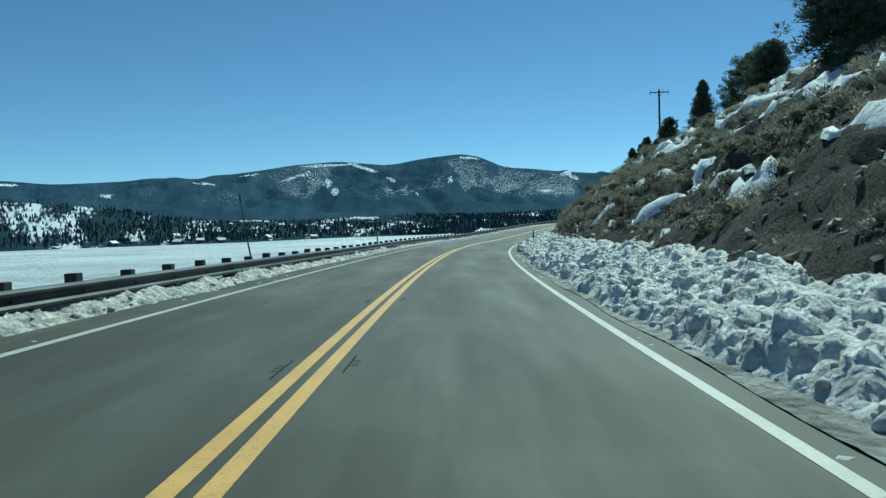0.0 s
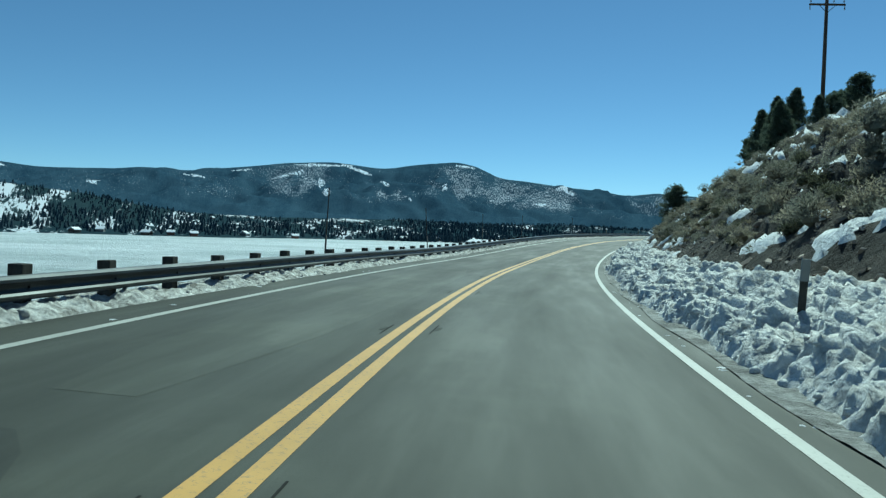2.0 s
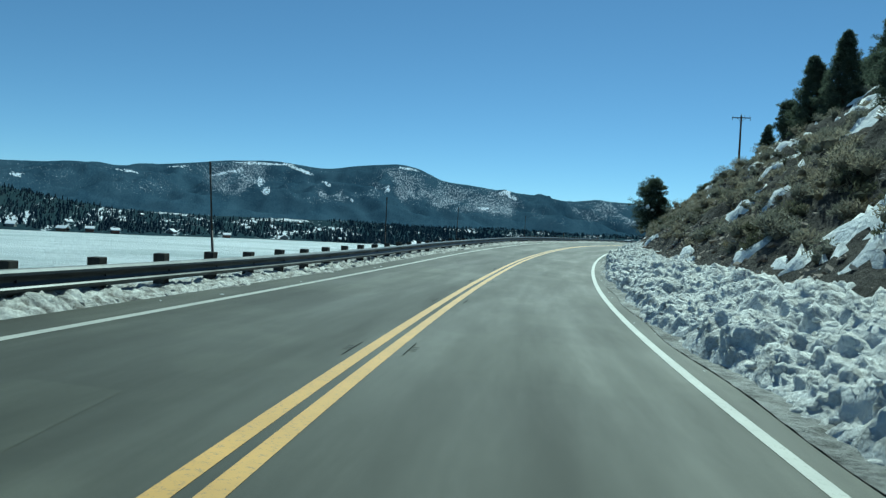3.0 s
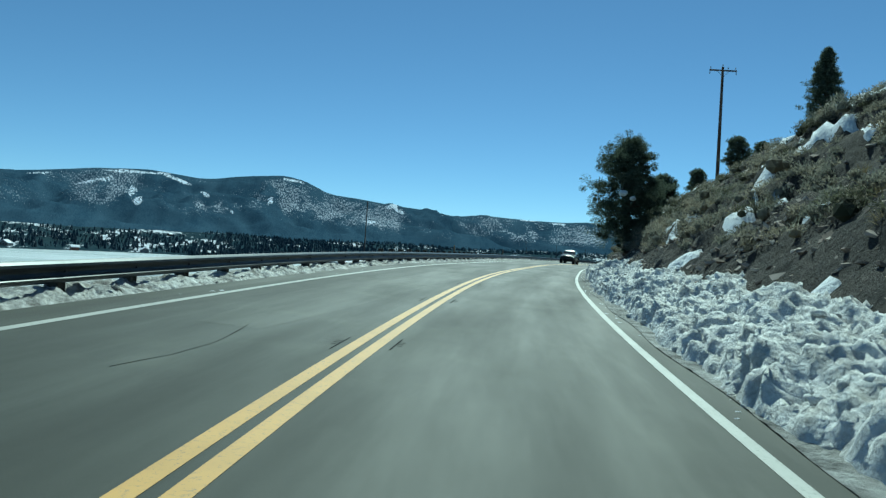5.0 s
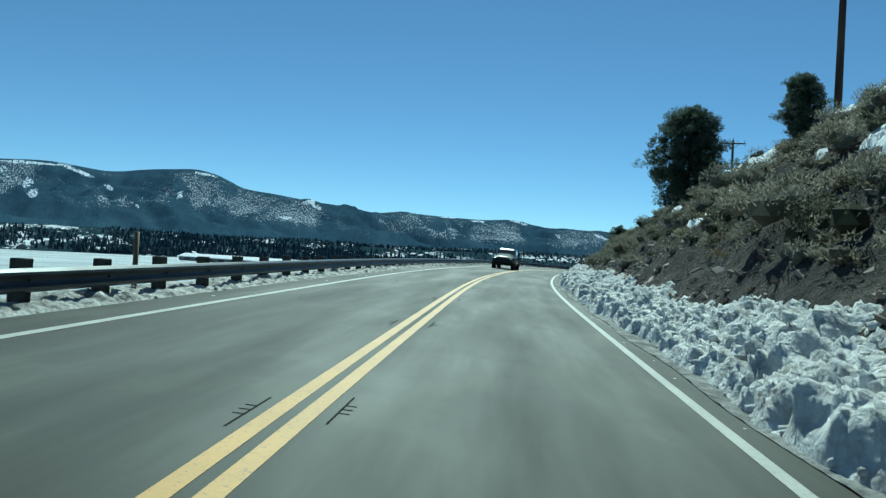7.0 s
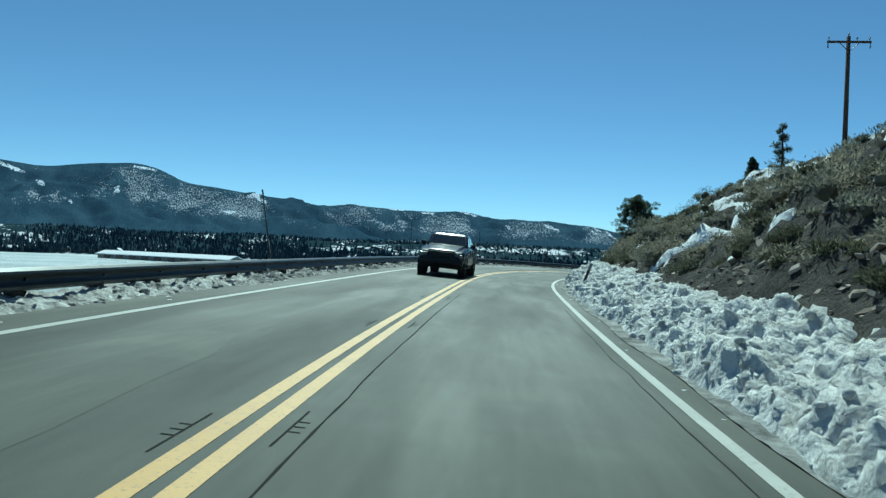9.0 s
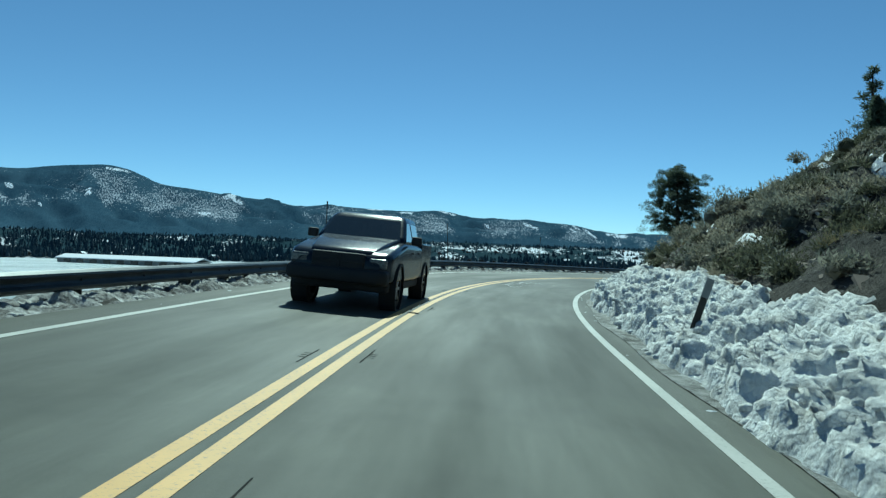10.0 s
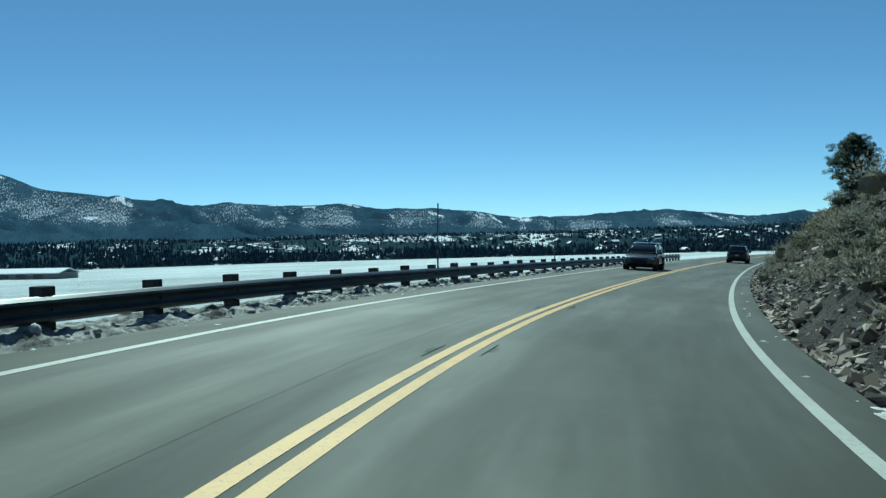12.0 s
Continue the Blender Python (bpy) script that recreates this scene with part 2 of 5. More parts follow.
M_ICE = snow_material("snow_on_lake_ice", (0.70, 0.74, 0.76), (0.40, 0.46, 0.47), 0.24, 0.02, 0.15, 0.2, (0.4, 1, 1))
# distance haze is put into these wood and snow colours as blue
M_MOUNTAIN = mountain_material("hazed_mountain_wood_snow", (0.62, 0.68, 0.77), (0.020, 0.044, 0.074), (0.058, 0.098, 0.138), 20.0, 0.26, 1.0, "open_snow", dim=0.62)
M_FOOTHILL = mountain_material("hazed_foothill_wood_snow", (0.66, 0.70, 0.76), (0.016, 0.032, 0.042), (0.036, 0.056, 0.064), 9.0, 0.5, 1.7, upright=0.6)
M_FLATS = mountain_material("hazed_flats_wood_snow", (0.70, 0.74, 0.79), (0.016, 0.032, 0.044), (0.036, 0.058, 0.070), 6.0, 0.35, 1.3, upright=1.0)
# needle colour lifted towards blue to carry the haze of distance
M_FAR_TREE = island_tint("haze_tinted_conifers", (0.024, 0.043, 0.060), (0.056, 0.086, 0.104), 0.95)


# ---------------------------------------------------------------- mesh helpers
def link_mesh(name, verts, faces, material, parent=None, smooth=False):
    me = bpy.data.meshes.new(name)
    me.from_pydata([tuple(v) for v in verts], [], [tuple(f) for f in faces])
    me.materials.append(material)
    if smooth:
        me.shade_smooth()
    ob = new(name, me)
    if parent is not None:
        ob.parent = parent
    return ob


def link_tris(name, tri, material, parent=None):
    """One mesh of loose triangles from an array of shape (n, 3, 3)."""
    n = len(tri)
    me = bpy.data.meshes.new(name)
    me.vertices.add(3 * n)
    me.loops.add(3 * n)
    me.polygons.add(n)
    me.vertices.foreach_set("co", np.ascontiguousarray(tri, dtype=np.float32).ravel())
    me.loops.foreach_set("vertex_index", np.arange(3 * n, dtype=np.int32))
    me.polygons.foreach_set("loop_start", np.arange(0, 3 * n, 3, dtype=np.int32))
    me.update(calc_edges=True)
    me.materials.append(material)
    ob = new(name, me)
    if parent is not None:
        ob.parent = parent
    return ob


def part(name, bm, material, parent, label="", smooth=False):
    me = bpy.data.meshes.new(name)
    bm.normal_update()
    bm.to_mesh(me)
    bm.free()
    me.materials.append(material)
    if smooth:
        me.shade_smooth()
    ob = new(name, me)
    ob.parent = parent
    return tagged(ob, label)


def empty(name, m=None):
    ob = new(name)
    ob.empty_display_size = 0.2
    if m is not None:
        ob.matrix_basis = m
    return ob


def box(bm, lo, hi, bevel=0.0, m=None):
    """A bevelled block between two corners, added to bm."""
    c = [(a + b) / 2 for a, b in zip(lo, hi)]
    s = [b - a for a, b in zip(lo, hi)]
    made = bmesh.ops.create_cube(bm, size=1.0, matrix=(m or Matrix()) @ Matrix.Translation(c) @ Matrix.Diagonal((*s, 1)))
    if bevel:
        edges = {e for v in made["verts"] for e in v.link_edges}
        bmesh.ops.bevel(bm, geom=list(edges), offset=bevel, segments=2, affect="EDGES", profile=0.5)
    return bm


def tube(bm, a, b, ra, rb, sides=8, caps=True):
    """A tapered round bar from a to b."""
    a, b = Vector(a), Vector(b)
    q = (b - a).to_track_quat("Z", "Y").to_matrix().to_4x4()
    bmesh.ops.create_cone(bm, cap_ends=caps, segments=sides, radius1=ra, radius2=rb, depth=(b - a).length,
                          matrix=Matrix.Translation((a + b) / 2) @ q)
    return bm


def sheet_faces(rows, cols):
    i = np.arange(rows - 1)[:, None] * cols + np.arange(cols - 1)[None, :]
    return np.stack([i, i + 1, i + cols + 1, i + cols], -1).reshape(-1, 4)


def field(points, scale, octaves=4, rough=0.5, seed=0.0):
    """Fractal noise, about -1 to 1, at an array of points."""
    off = Vector((seed * 17.3, seed * 5.1, seed * 9.7))
    out = np.empty(len(points))
    for i, p in enumerate(points):
        out[i] = noise.fractal(Vector(p) * scale + off, 1.0 / max(rough, 0.05) - 1.0, 2.0, octaves)
    return out


# ---------------------------------------------------------------- the road's line
# bend in 1/1000 per metre every 16 m, rise in metres every 50 m, bank every 100 m, from 60 m behind the start
BEND = [0.70, 0.71, 0.72, 0.74, 0.79, 1.61, 1.87, 4.05, 3.28, 3.11, 3.31, 3.28, 2.49, 2.87, 0.05, 2.10, 2.65, 0.32, 12.02, 12.55, 2.90, 1.50, 1.18, 1.07, 1.00, 0.94, 0.89, 0.85, 0.82, 0.79, 0.78, 0.77]
RISE = [0.53, 0.07, -0.44, -0.65, 0.50, 1.06, 1.37, 0.55, -0.26, -1.07, -1.88]
BANK = [-0.069, -0.037, -0.059, -0.072, -0.063, -0.053]

ALONG = np.arange(-60.0, 440.0, 1.0)
bend = np.interp(ALONG, np.arange(-60, 441, 16.0), BEND) * 1e-3
turned = np.cumsum(bend)
zero = int(np.argmin(abs(ALONG)))
turned -= turned[zero]
line_x, line_y = np.cumsum(np.sin(turned)), np.cumsum(np.cos(turned))
line_x -= line_x[zero]
line_y -= line_y[zero]
rise = np.interp(ALONG, np.arange(-60, 441, 50.0), RISE)
line_z = np.convolve(np.pad(rise, 12, mode="edge"), np.ones(25) / 25, "valid")
bank = np.interp(ALONG, np.arange(-60, 441, 100.0), BANK)
LANE_RIGHT, LANE_LEFT = 3.62, 3.27


def on_road(s, d, h=0.0):
    """World place of a point s along the centre line, d to its right, h above the pavement's plane."""
    s, d, h = np.broadcast_arrays(np.asarray(s, float), np.asarray(d, float), np.asarray(h, float))
    q = np.interp(s, ALONG, turned)
    x = np.interp(s, ALONG, line_x) + d * np.cos(q)
    y = np.interp(s, ALONG, line_y) - d * np.sin(q)
    z = np.interp(s, ALONG, line_z) + np.interp(s, ALONG, bank) * np.clip(d, -5, 5) + h
    return np.stack([x, y, z], -1)


def heading(s):
    return float(np.interp(s, ALONG, turned))


def road_pose(s, d, h=0.0, turn=0.0):
    """Pose standing upright with its y axis along the road."""
    x, y, z = on_road(s, d, h)
    return pose(x, y, z, 0, 0, -math.degrees(heading(s)) + turn)


def road_sheet(name, ss, ds, hs, material, parent=None, smooth=True):
    """A sheet over a grid of stations and offsets; hs is a function of the two grids or a number."""
    S, D = np.meshgrid(ss, ds, indexing="ij")
    Hh = hs(S, D) if callable(hs) else np.full(S.shape, hs)
    return link_mesh(name, on_road(S, D, Hh).reshape(-1, 3), sheet_faces(len(ss), len(ds))[:, ::-1], material, parent, smooth)


# ---------------------------------------------------------------- ground, lake, road
LAKE = -10.0


def hill_size(s):
    return np.interp(s, [-60, 20, 80, 110, 140, 190, 206, 215, 224, 250, 300, 360, 440], [0.85, 0.82, 0.84, 0.98, 0.93, 0.90, 0.80, 0.70, 0.66, 0.74, 0.8, 0.6, 0.5])


def hill_foot(s):
    return np.interp(s, [-60, 108, 132, 146, 186, 206, 225, 245, 440], [5.8, 5.8, 5.4, 5.0, 5.0, 5.2, 5.0, 4.6, 4.6])


def hill_base(s, d):
    """Smooth height of the cut slope to the road's right."""
    u = np.maximum(d - hill_foot(s), 0)
    return hill_size(s) * np.interp(u, [0, 0.4, 1, 2, 4, 8, 12, 18, 34, 80], [0.0, 0.8, 1.45, 2.4, 4.2, 7.5, 10.2, 12.7, 15.4, 18.0]) - 0.05


ground_r = np.concatenate([np.linspace(0, 900, 40), np.linspace(960, 4700, 30)])
ground_a = np.radians(np.linspace(0, 360, 97))
verts, faces = [], []
for r in ground_r:
    for an in ground_a[:-1]:
        verts.append((60 + r * math.sin(an), 120 + r * math.cos(an), LAKE - (0.02 if r > 0 else 0)))
n = len(ground_a) - 1
for i in range(len(ground_r) - 1):
    for j in range(n):
        k = (j + 1) % n
        faces.append((i * n + j, i * n + k, (i + 1) * n + k, (i + 1) * n + j))
tagged(link_mesh("ground", verts, faces, M_ICE), "flat frozen lake under wind-blown snow", "lake", kind="structure")

SS = np.arange(-58.0, 420.0, 1.5)
road = tagged(road_sheet("road", SS, np.array([-LANE_LEFT - 0.75, -2, 0, 2, LANE_RIGHT + 0.6]), 0.0, M_ASPHALT),
              "worn grey two-lane asphalt road, patched and streaked", "road", kind="structure")
uv = road.data.uv_layers.new(name="lane")
S2, D2 = np.meshgrid(SS, np.array([-LANE_LEFT - 0.75, -2, 0, 2, LANE_RIGHT + 0.6]), indexing="ij")
flat = np.stack([D2.ravel(), S2.ravel()], -1)
order = np.array([l.vertex_index for l in road.data.loops])
uv.data.foreach_set("uv", flat[order].astype(np.float32).ravel())


def stripe(name, d0, d1, s0, s1, h, material, parent, step=1.0):
    return road_sheet(name, np.arange(s0, s1 + 0.01, step), np.array([d0, d1]), h, material, parent)


stripe("centre_line", -0.180, -0.040, -55, 410, 0.004, M_YELLOW, road)
stripe("centre_line", 0.055, 0.195, -55, 410, 0.004, M_YELLOW, road)
stripe("edge_line", LANE_RIGHT - 0.085, LANE_RIGHT + 0.055, -55, 410, 0.004, M_WHITE, road)
stripe("edge_line", -LANE_LEFT - 0.065, -LANE_LEFT + 0.065, -55, 410, 0.004, M_WHITE, road)

# the embankment to the left falls to the lake; to the right the cut slope rises
bank_d = np.concatenate([np.linspace(-60, -12, 12), np.linspace(-10, -LANE_LEFT - 0.7, 18)])


def bank_height(S, D):
    drop = np.interp(-D, [LANE_LEFT + 0.7, LANE_LEFT + 1.0, 5.6, 9, 16, 60], [-0.03, -0.16, -0.22, -1.6, -5.0, -14.0])
    return drop


embankment = tagged(road_sheet("embankment", np.arange(-58, 420, 1.2), bank_d, bank_height, M_PATCH),
                    "snow-covered embankment falling to the lake", "embankment", kind="structure")

HILL_STEP = 0.34
hill_s = np.arange(-58.0, 400.0, HILL_STEP)
hill_d = np.concatenate([np.linspace(LANE_RIGHT + 0.5, 6.4, 8), np.linspace(6.6, 14, 37), np.linspace(14.3, 22, 22), np.linspace(23, 110, 20)])
S, D = np.meshgrid(hill_s, hill_d, indexing="ij")
hb = hill_base(S, D)
flatp = on_road(S, D, hb)
pts = flatp.reshape(-1, 3)
amount = np.clip((D - hill_foot(S)) / 3.0, 0, 1)
ridges = field(pts, 0.16, 3, 0.5, 1).reshape(S.shape)
lumps = field(pts, 0.75, 4, 0.55, 2).reshape(S.shape)
crags = np.abs(field(pts * np.array([1, 1, 2.0]), 1.3, 3, 0.55, 3).reshape(S.shape))
# tilted rock beds weather back into ledges and short steep faces
beds = (hb + 0.9 * ridges + 0.35 * lumps + 0.11 * S) / 1.25
into = beds - np.floor(beds)
ledges = into ** 2 * (3 - 2 * into) - into
bare_rock = np.clip(field(pts, 0.11, 2, 0.5, 31).reshape(S.shape) * 1.6 + 0.55, 0.15, 1)
hill_h = hb + amount * (0.75 * ridges + 0.34 * lumps + 0.42 * (0.35 - crags) + 1.9 * bare_rock * ledges)
hill_xyz = on_road(S, D, hill_h)
hillside = tagged(link_mesh("hillside", hill_xyz.reshape(-1, 3), sheet_faces(*S.shape)[:, ::-1], M_EARTH, None, True),
                  "steep brown earth and rock cut slope", "hillside", kind="structure")


def hill_at(s, d):
    """Height of the finished slope above the pavement's plane."""
    i = np.clip((np.asarray(s) - hill_s[0]) / HILL_STEP, 0, len(hill_s) - 1.001)
    i0 = i.astype(int)
    out = np.empty(i.shape)
    for k in np.ndindex(i.shape):
        out[k] = np.interp(np.asarray(d)[k], hill_d, hill_h[i0[k]] * (1 - (i[k] - i0[k])) + hill_h[i0[k] + 1] * (i[k] - i0[k]))
    return out


# ---------------------------------------------------------------- far land
def ring_land(name, az0, az1, step, radii, height, material, label, category):
    az = np.arange(az0, az1 + step / 2, step)
    A, T = np.meshgrid(az, np.linspace(0, 1, radii), indexing="ij")
    xyz = height(A, T)
    ob = link_mesh(name, xyz.reshape(-1, 3), sheet_faces(*A.shape)[:, ::-1], material, None, True)
    up = np.degrees(np.arctan2(xyz[..., 2], np.hypot(xyz[..., 0], xyz[..., 1]))) + (6.0 * T if name == "far_shore" else 0)
    spread = np.stack([A, up], -1).reshape(-1, 2)
    at = np.empty(len(ob.data.loops), dtype=np.int32)
    ob.data.loops.foreach_get("vertex_index", at)
    ob.data.uv_layers.new(name="slope").data.foreach_set("uv", spread[at].astype(np.float32).ravel())
    return tagged(ob, label, category, kind="structure"), xyz


RIDGE_AZ = [-62, -45, -36, -31, -28, -24.3, -21.7, -18.6, -15.4, -11.7, -8.3, -4.4, -2.3, 1.2, 2.9, 4.2, 6.8, 8.9, 11.5, 13.9, 15.7,
            18.2, 21.3, 24.1, 26, 29.7, 33.4, 35.9, 40, 42.8, 45.9, 48.5, 51.5, 55, 62, 80]
RIDGE_UP = [3.0, 3.6, 3.9, 3.75, 3.5, 3.57, 3.9, 3.85, 4.35, 4.81, 5.0, 4.7, 5.05, 5.36, 4.95, 4.2, 4.0, 3.78, 3.55, 3.12, 3.4,
            3.26, 3.15, 3.22, 2.75, 2.7, 2.49, 1.93, 1.61, 1.72, 2.02, 1.96, 1.54, 1.2, 1.0, 0.9]


def ridge_up(az):
    near_by = [np.interp(az + o, RIDGE_AZ, RIDGE_UP) for o in (-0.6, -0.3, 0, 0.3, 0.6)]
    return sum(near_by) / 5


def shore(az):
    return np.interp(az, [-90, -35, -15, -8, 20, 60, 90], [660, 690, 720, 830, 930, 900, 880])


PEAK, CREST = 70 / 79, 42 / 49        # where along the depth the ridge and the foothill top out


def mountain_height(A, T):
    r = 1900 + 2300 * np.minimum(T / PEAK, 1.0) + 350 * np.maximum(T - PEAK, 0) / (1 - PEAK)
    t = np.minimum(T / PEAK, 1.0)
    top = 4200 * np.tan(np.radians(ridge_up(A)))
    x, y = r * np.sin(np.radians(A)), r * np.cos(np.radians(A))
    pts = np.stack([x, y, 0 * x], -1).reshape(-1, 3)
    spur = field(pts, 0.0016, 5, 0.5, 4).reshape(A.shape)
    gully = 1 - 2 * abs(field(np.stack([pts[:, 0], pts[:, 1] * 0.35, pts[:, 2]], -1), 0.0036, 4, 0.5, 5).reshape(A.shape))
    shape = t ** 1.25
    z = 8 + (top - 8) * shape + (88 * spur + 62 * gully) * (t * (1 - t) * 2.4) + 7 * spur * t
    z = z - np.maximum(T - PEAK, 0) / (1 - PEAK) * 160
    return np.stack([x, y, z], -1)


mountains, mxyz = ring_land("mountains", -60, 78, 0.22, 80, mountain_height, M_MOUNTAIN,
                            "distant mountain ridge with haze-blue conifers and snow glades", "mountains")
# open snow: glades under the summits and cleared ski runs on the farther slope
maz = np.degrees(np.arctan2(mxyz[..., 0], mxyz[..., 1])).ravel()
mel = np.degrees(np.arctan2(mxyz[..., 2], np.hypot(mxyz[..., 0], mxyz[..., 1]))).ravel()
mnoise = field(mxyz.reshape(-1, 3), 0.006, 4, 0.6, 6)
mfine = field(mxyz.reshape(-1, 3), 0.02, 3, 0.6, 7)
snowy = np.zeros(len(maz))
#        azimuth, elevation, half width, half height, slant
for ga, ge, gw, gh, sl in [(-11.3, 4.0, 1.5, 0.13, 0.30), (-9.0, 4.75, 2.4, 0.10, 0.02), (-9.1, 3.5, 0.30, 0.50, -0.3), (-8.6, 2.7, 0.35, 0.45, 0.3), (-6.2, 4.45, 1.5, 0.14, -0.34), (-4.5, 3.7, 0.5, 0.10, -0.3),
                           (-15.0, 4.1, 0.9, 0.07, 0.1), (-18.0, 3.5, 0.8, 0.06, -0.1), (-24.8, 2.75, 0.5, 0.08, 0.1), (1.6, 5.05, 1.0, 0.10, -0.1), (0.2, 3.3, 0.3, 0.30, 0.5), (-2.2, 2.5, 0.5, 0.16, 0.4),
                           (8.9, 3.6, 0.8, 0.14, 0.1), (9.6, 3.3, 0.7, 0.12, -0.5), (7.5, 2.4, 0.4, 0.10, 0), (19.5, 3.15, 0.8, 0.06, 0), (24.4, 3.1, 0.8, 0.09, -0.25),
                           (33.0, 2.2, 0.35, 0.16, -0.8), (34.3, 1.85, 0.55, 0.14, -0.9), (36.2, 1.72, 0.8, 0.22, -0.1), (30.3, 2.3, 0.5, 0.10, -0.5), (27.6, 2.1, 0.9, 0.06, -0.5),
                           (49.5, 1.6, 0.7, 0.10, -0.35), (51.2, 1.4, 0.5, 0.08, -0.35), (21.5, 3.0, 0.7, 0.06, 0), (-31, 3.5, 0.9, 0.1, 0)]:
    u = (maz - ga) / gw
    v = (mel - ge - sl * (maz - ga)) / gh
    snowy = np.maximum(snowy, 1.4 - np.sqrt(u * u + v * v) + 0.4 * mnoise + 0.45 * mfine)
snowy = np.clip((snowy - 0.42) * 2.2, 0, 1)
layer = mountains.data.attributes.new("open_snow", "FLOAT", "POINT")
layer.data.foreach_set("value", snowy.astype(np.float32))
# thinner wood on the spurs and sunny shoulders, dense wood in the gullies and along the foot
down = np.stack([maz * 0.55 + 0.25 * mel, mel * 0.5, 0 * maz], -1)
spur_line = 1 - 2 * abs(field(down + 0.25 * mnoise[:, None], 1.0, 4, 0.55, 41))
spread = field(np.stack([maz, 1.4 * mel, 0 * maz], -1), 0.33, 4, 0.55, 42)
# flecks fade out at the foot, partly painting in its blue haze
thin_wood = np.clip(0.5 * spur_line + 0.9 * spread + 0.36, 0, 1) * np.interp(mel / np.maximum(ridge_up(maz), 0.5), [0.28, 0.42, 0.55, 0.95, 1.0], [0.0, 0.35, 1.0, 0.8, 0.5])
thin_wood *= np.interp(maz, [-30, -16, -10, 60], [0.45, 0.6, 1.0, 1.0])
layer = mountains.data.attributes.new("thin_wood", "FLOAT", "POINT")
layer.data.foreach_set("value", (0.95 * thin_wood).astype(np.float32))


def foothill_height(A, T):
    top = 1450 * np.tan(np.radians(np.interp(A, [-62, -45, -32, -28.3, -24.9, -21.3, -18.2, -15.6, -12.3, -7.8, -4, -1.3, 1.5], [3.0, 3.1, 2.6, 2.28, 1.9, 1.26, 0.78, 0.55, 0.58, 0.55, 0.3, -0.1, -0.5])))
    r0 = shore(A) + 12
    r = r0 + (1450 - r0) * np.minimum(T / CREST, 1) + 250 * np.maximum(T - CREST, 0) / (1 - CREST)
    t = np.minimum(T / CREST, 1)
    x, y = r * np.sin(np.radians(A)), r * np.cos(np.radians(A))
    pts = np.stack([x, y, 0 * x], -1).reshape(-1, 3)
    lum = field(pts, 0.006, 4, 0.5, 8).reshape(A.shape)
    z = LAKE + 0.3 + (top - LAKE) * np.maximum(t - 0.03, 0) ** 0.95 + 5 * lum * t * (1 - 0.6 * t) - np.maximum(T - CREST, 0) / (1 - CREST) * 25
    return np.stack([x, y, z], -1)


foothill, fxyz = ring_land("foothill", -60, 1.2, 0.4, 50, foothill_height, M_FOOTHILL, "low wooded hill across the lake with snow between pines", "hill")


def plain_height(A, T):
    s0 = shore(A)
    r = s0 + (2500 - s0) * T ** 1.3
    x, y = r * np.sin(np.radians(A)), r * np.cos(np.radians(A))
    pts = np.stack([x, y, 0 * x], -1).reshape(-1, 3)
    lum = field(pts, 0.004, 4, 0.5, 9).reshape(A.shape)
    z = LAKE + 0.05 + np.minimum(T * 12, 1) * 0.8 + 48 * T ** 1.1 + 4 * lum * np.minimum(T * 4, 1)
    return np.stack([x, y, z], -1)


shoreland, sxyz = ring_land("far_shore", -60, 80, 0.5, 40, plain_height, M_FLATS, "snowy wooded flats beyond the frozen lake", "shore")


def spot_on(xyz, az0, daz, az, t):
    """A point of a ring of land at azimuth az and fraction t of its depth."""
    i = min(max((az - az0) / daz, 0), xyz.shape[0] - 1.001)
    j = min(max(t * (xyz.shape[1] - 1), 0), xyz.shape[1] - 1.001)
    a, b = int(i), int(j)
    u, v = i - a, j - b
    return (xyz[a, b] * (1 - u) * (1 - v) + xyz[a + 1, b] * u * (1 - v) + xyz[a, b + 1] * (1 - u) * v + xyz[a + 1, b + 1] * u * v)


rng = np.random.default_rng(11)


def far_conifer(base, h, w, tone):
    """A small ragged spire of three skirts, each of five blades."""
    vs, fs = [], []
    for k, (z0, z1, r) in enumerate(((0.05, 0.55, 1.0), (0.3, 0.78, 0.72), (0.55, 1.0, 0.45))):
        turn = tone * 6 + k
        top = len(vs)
        vs.append((base[0], base[1], base[2] + h * z1))
        for q in range(6):
            an = turn + q * 1.047
            rr = w * r * (0.75 + 0.5 * ((q * 7 + k * 3 + int(tone * 9)) % 5) / 4)
            vs.append((base[0] + rr * math.cos(an), base[1] + rr * math.sin(an), base[2] + h * (z0 + 0.03 * (q % 2))))
        fs += [(top, top + 1 + q, top + 1 + (q + 1) % 6) for q in range(6)]
    return vs, fs


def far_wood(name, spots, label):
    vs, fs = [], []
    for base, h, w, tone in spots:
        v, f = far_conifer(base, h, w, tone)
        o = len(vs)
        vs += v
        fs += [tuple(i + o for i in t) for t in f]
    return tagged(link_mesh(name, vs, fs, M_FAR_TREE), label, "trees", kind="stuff")


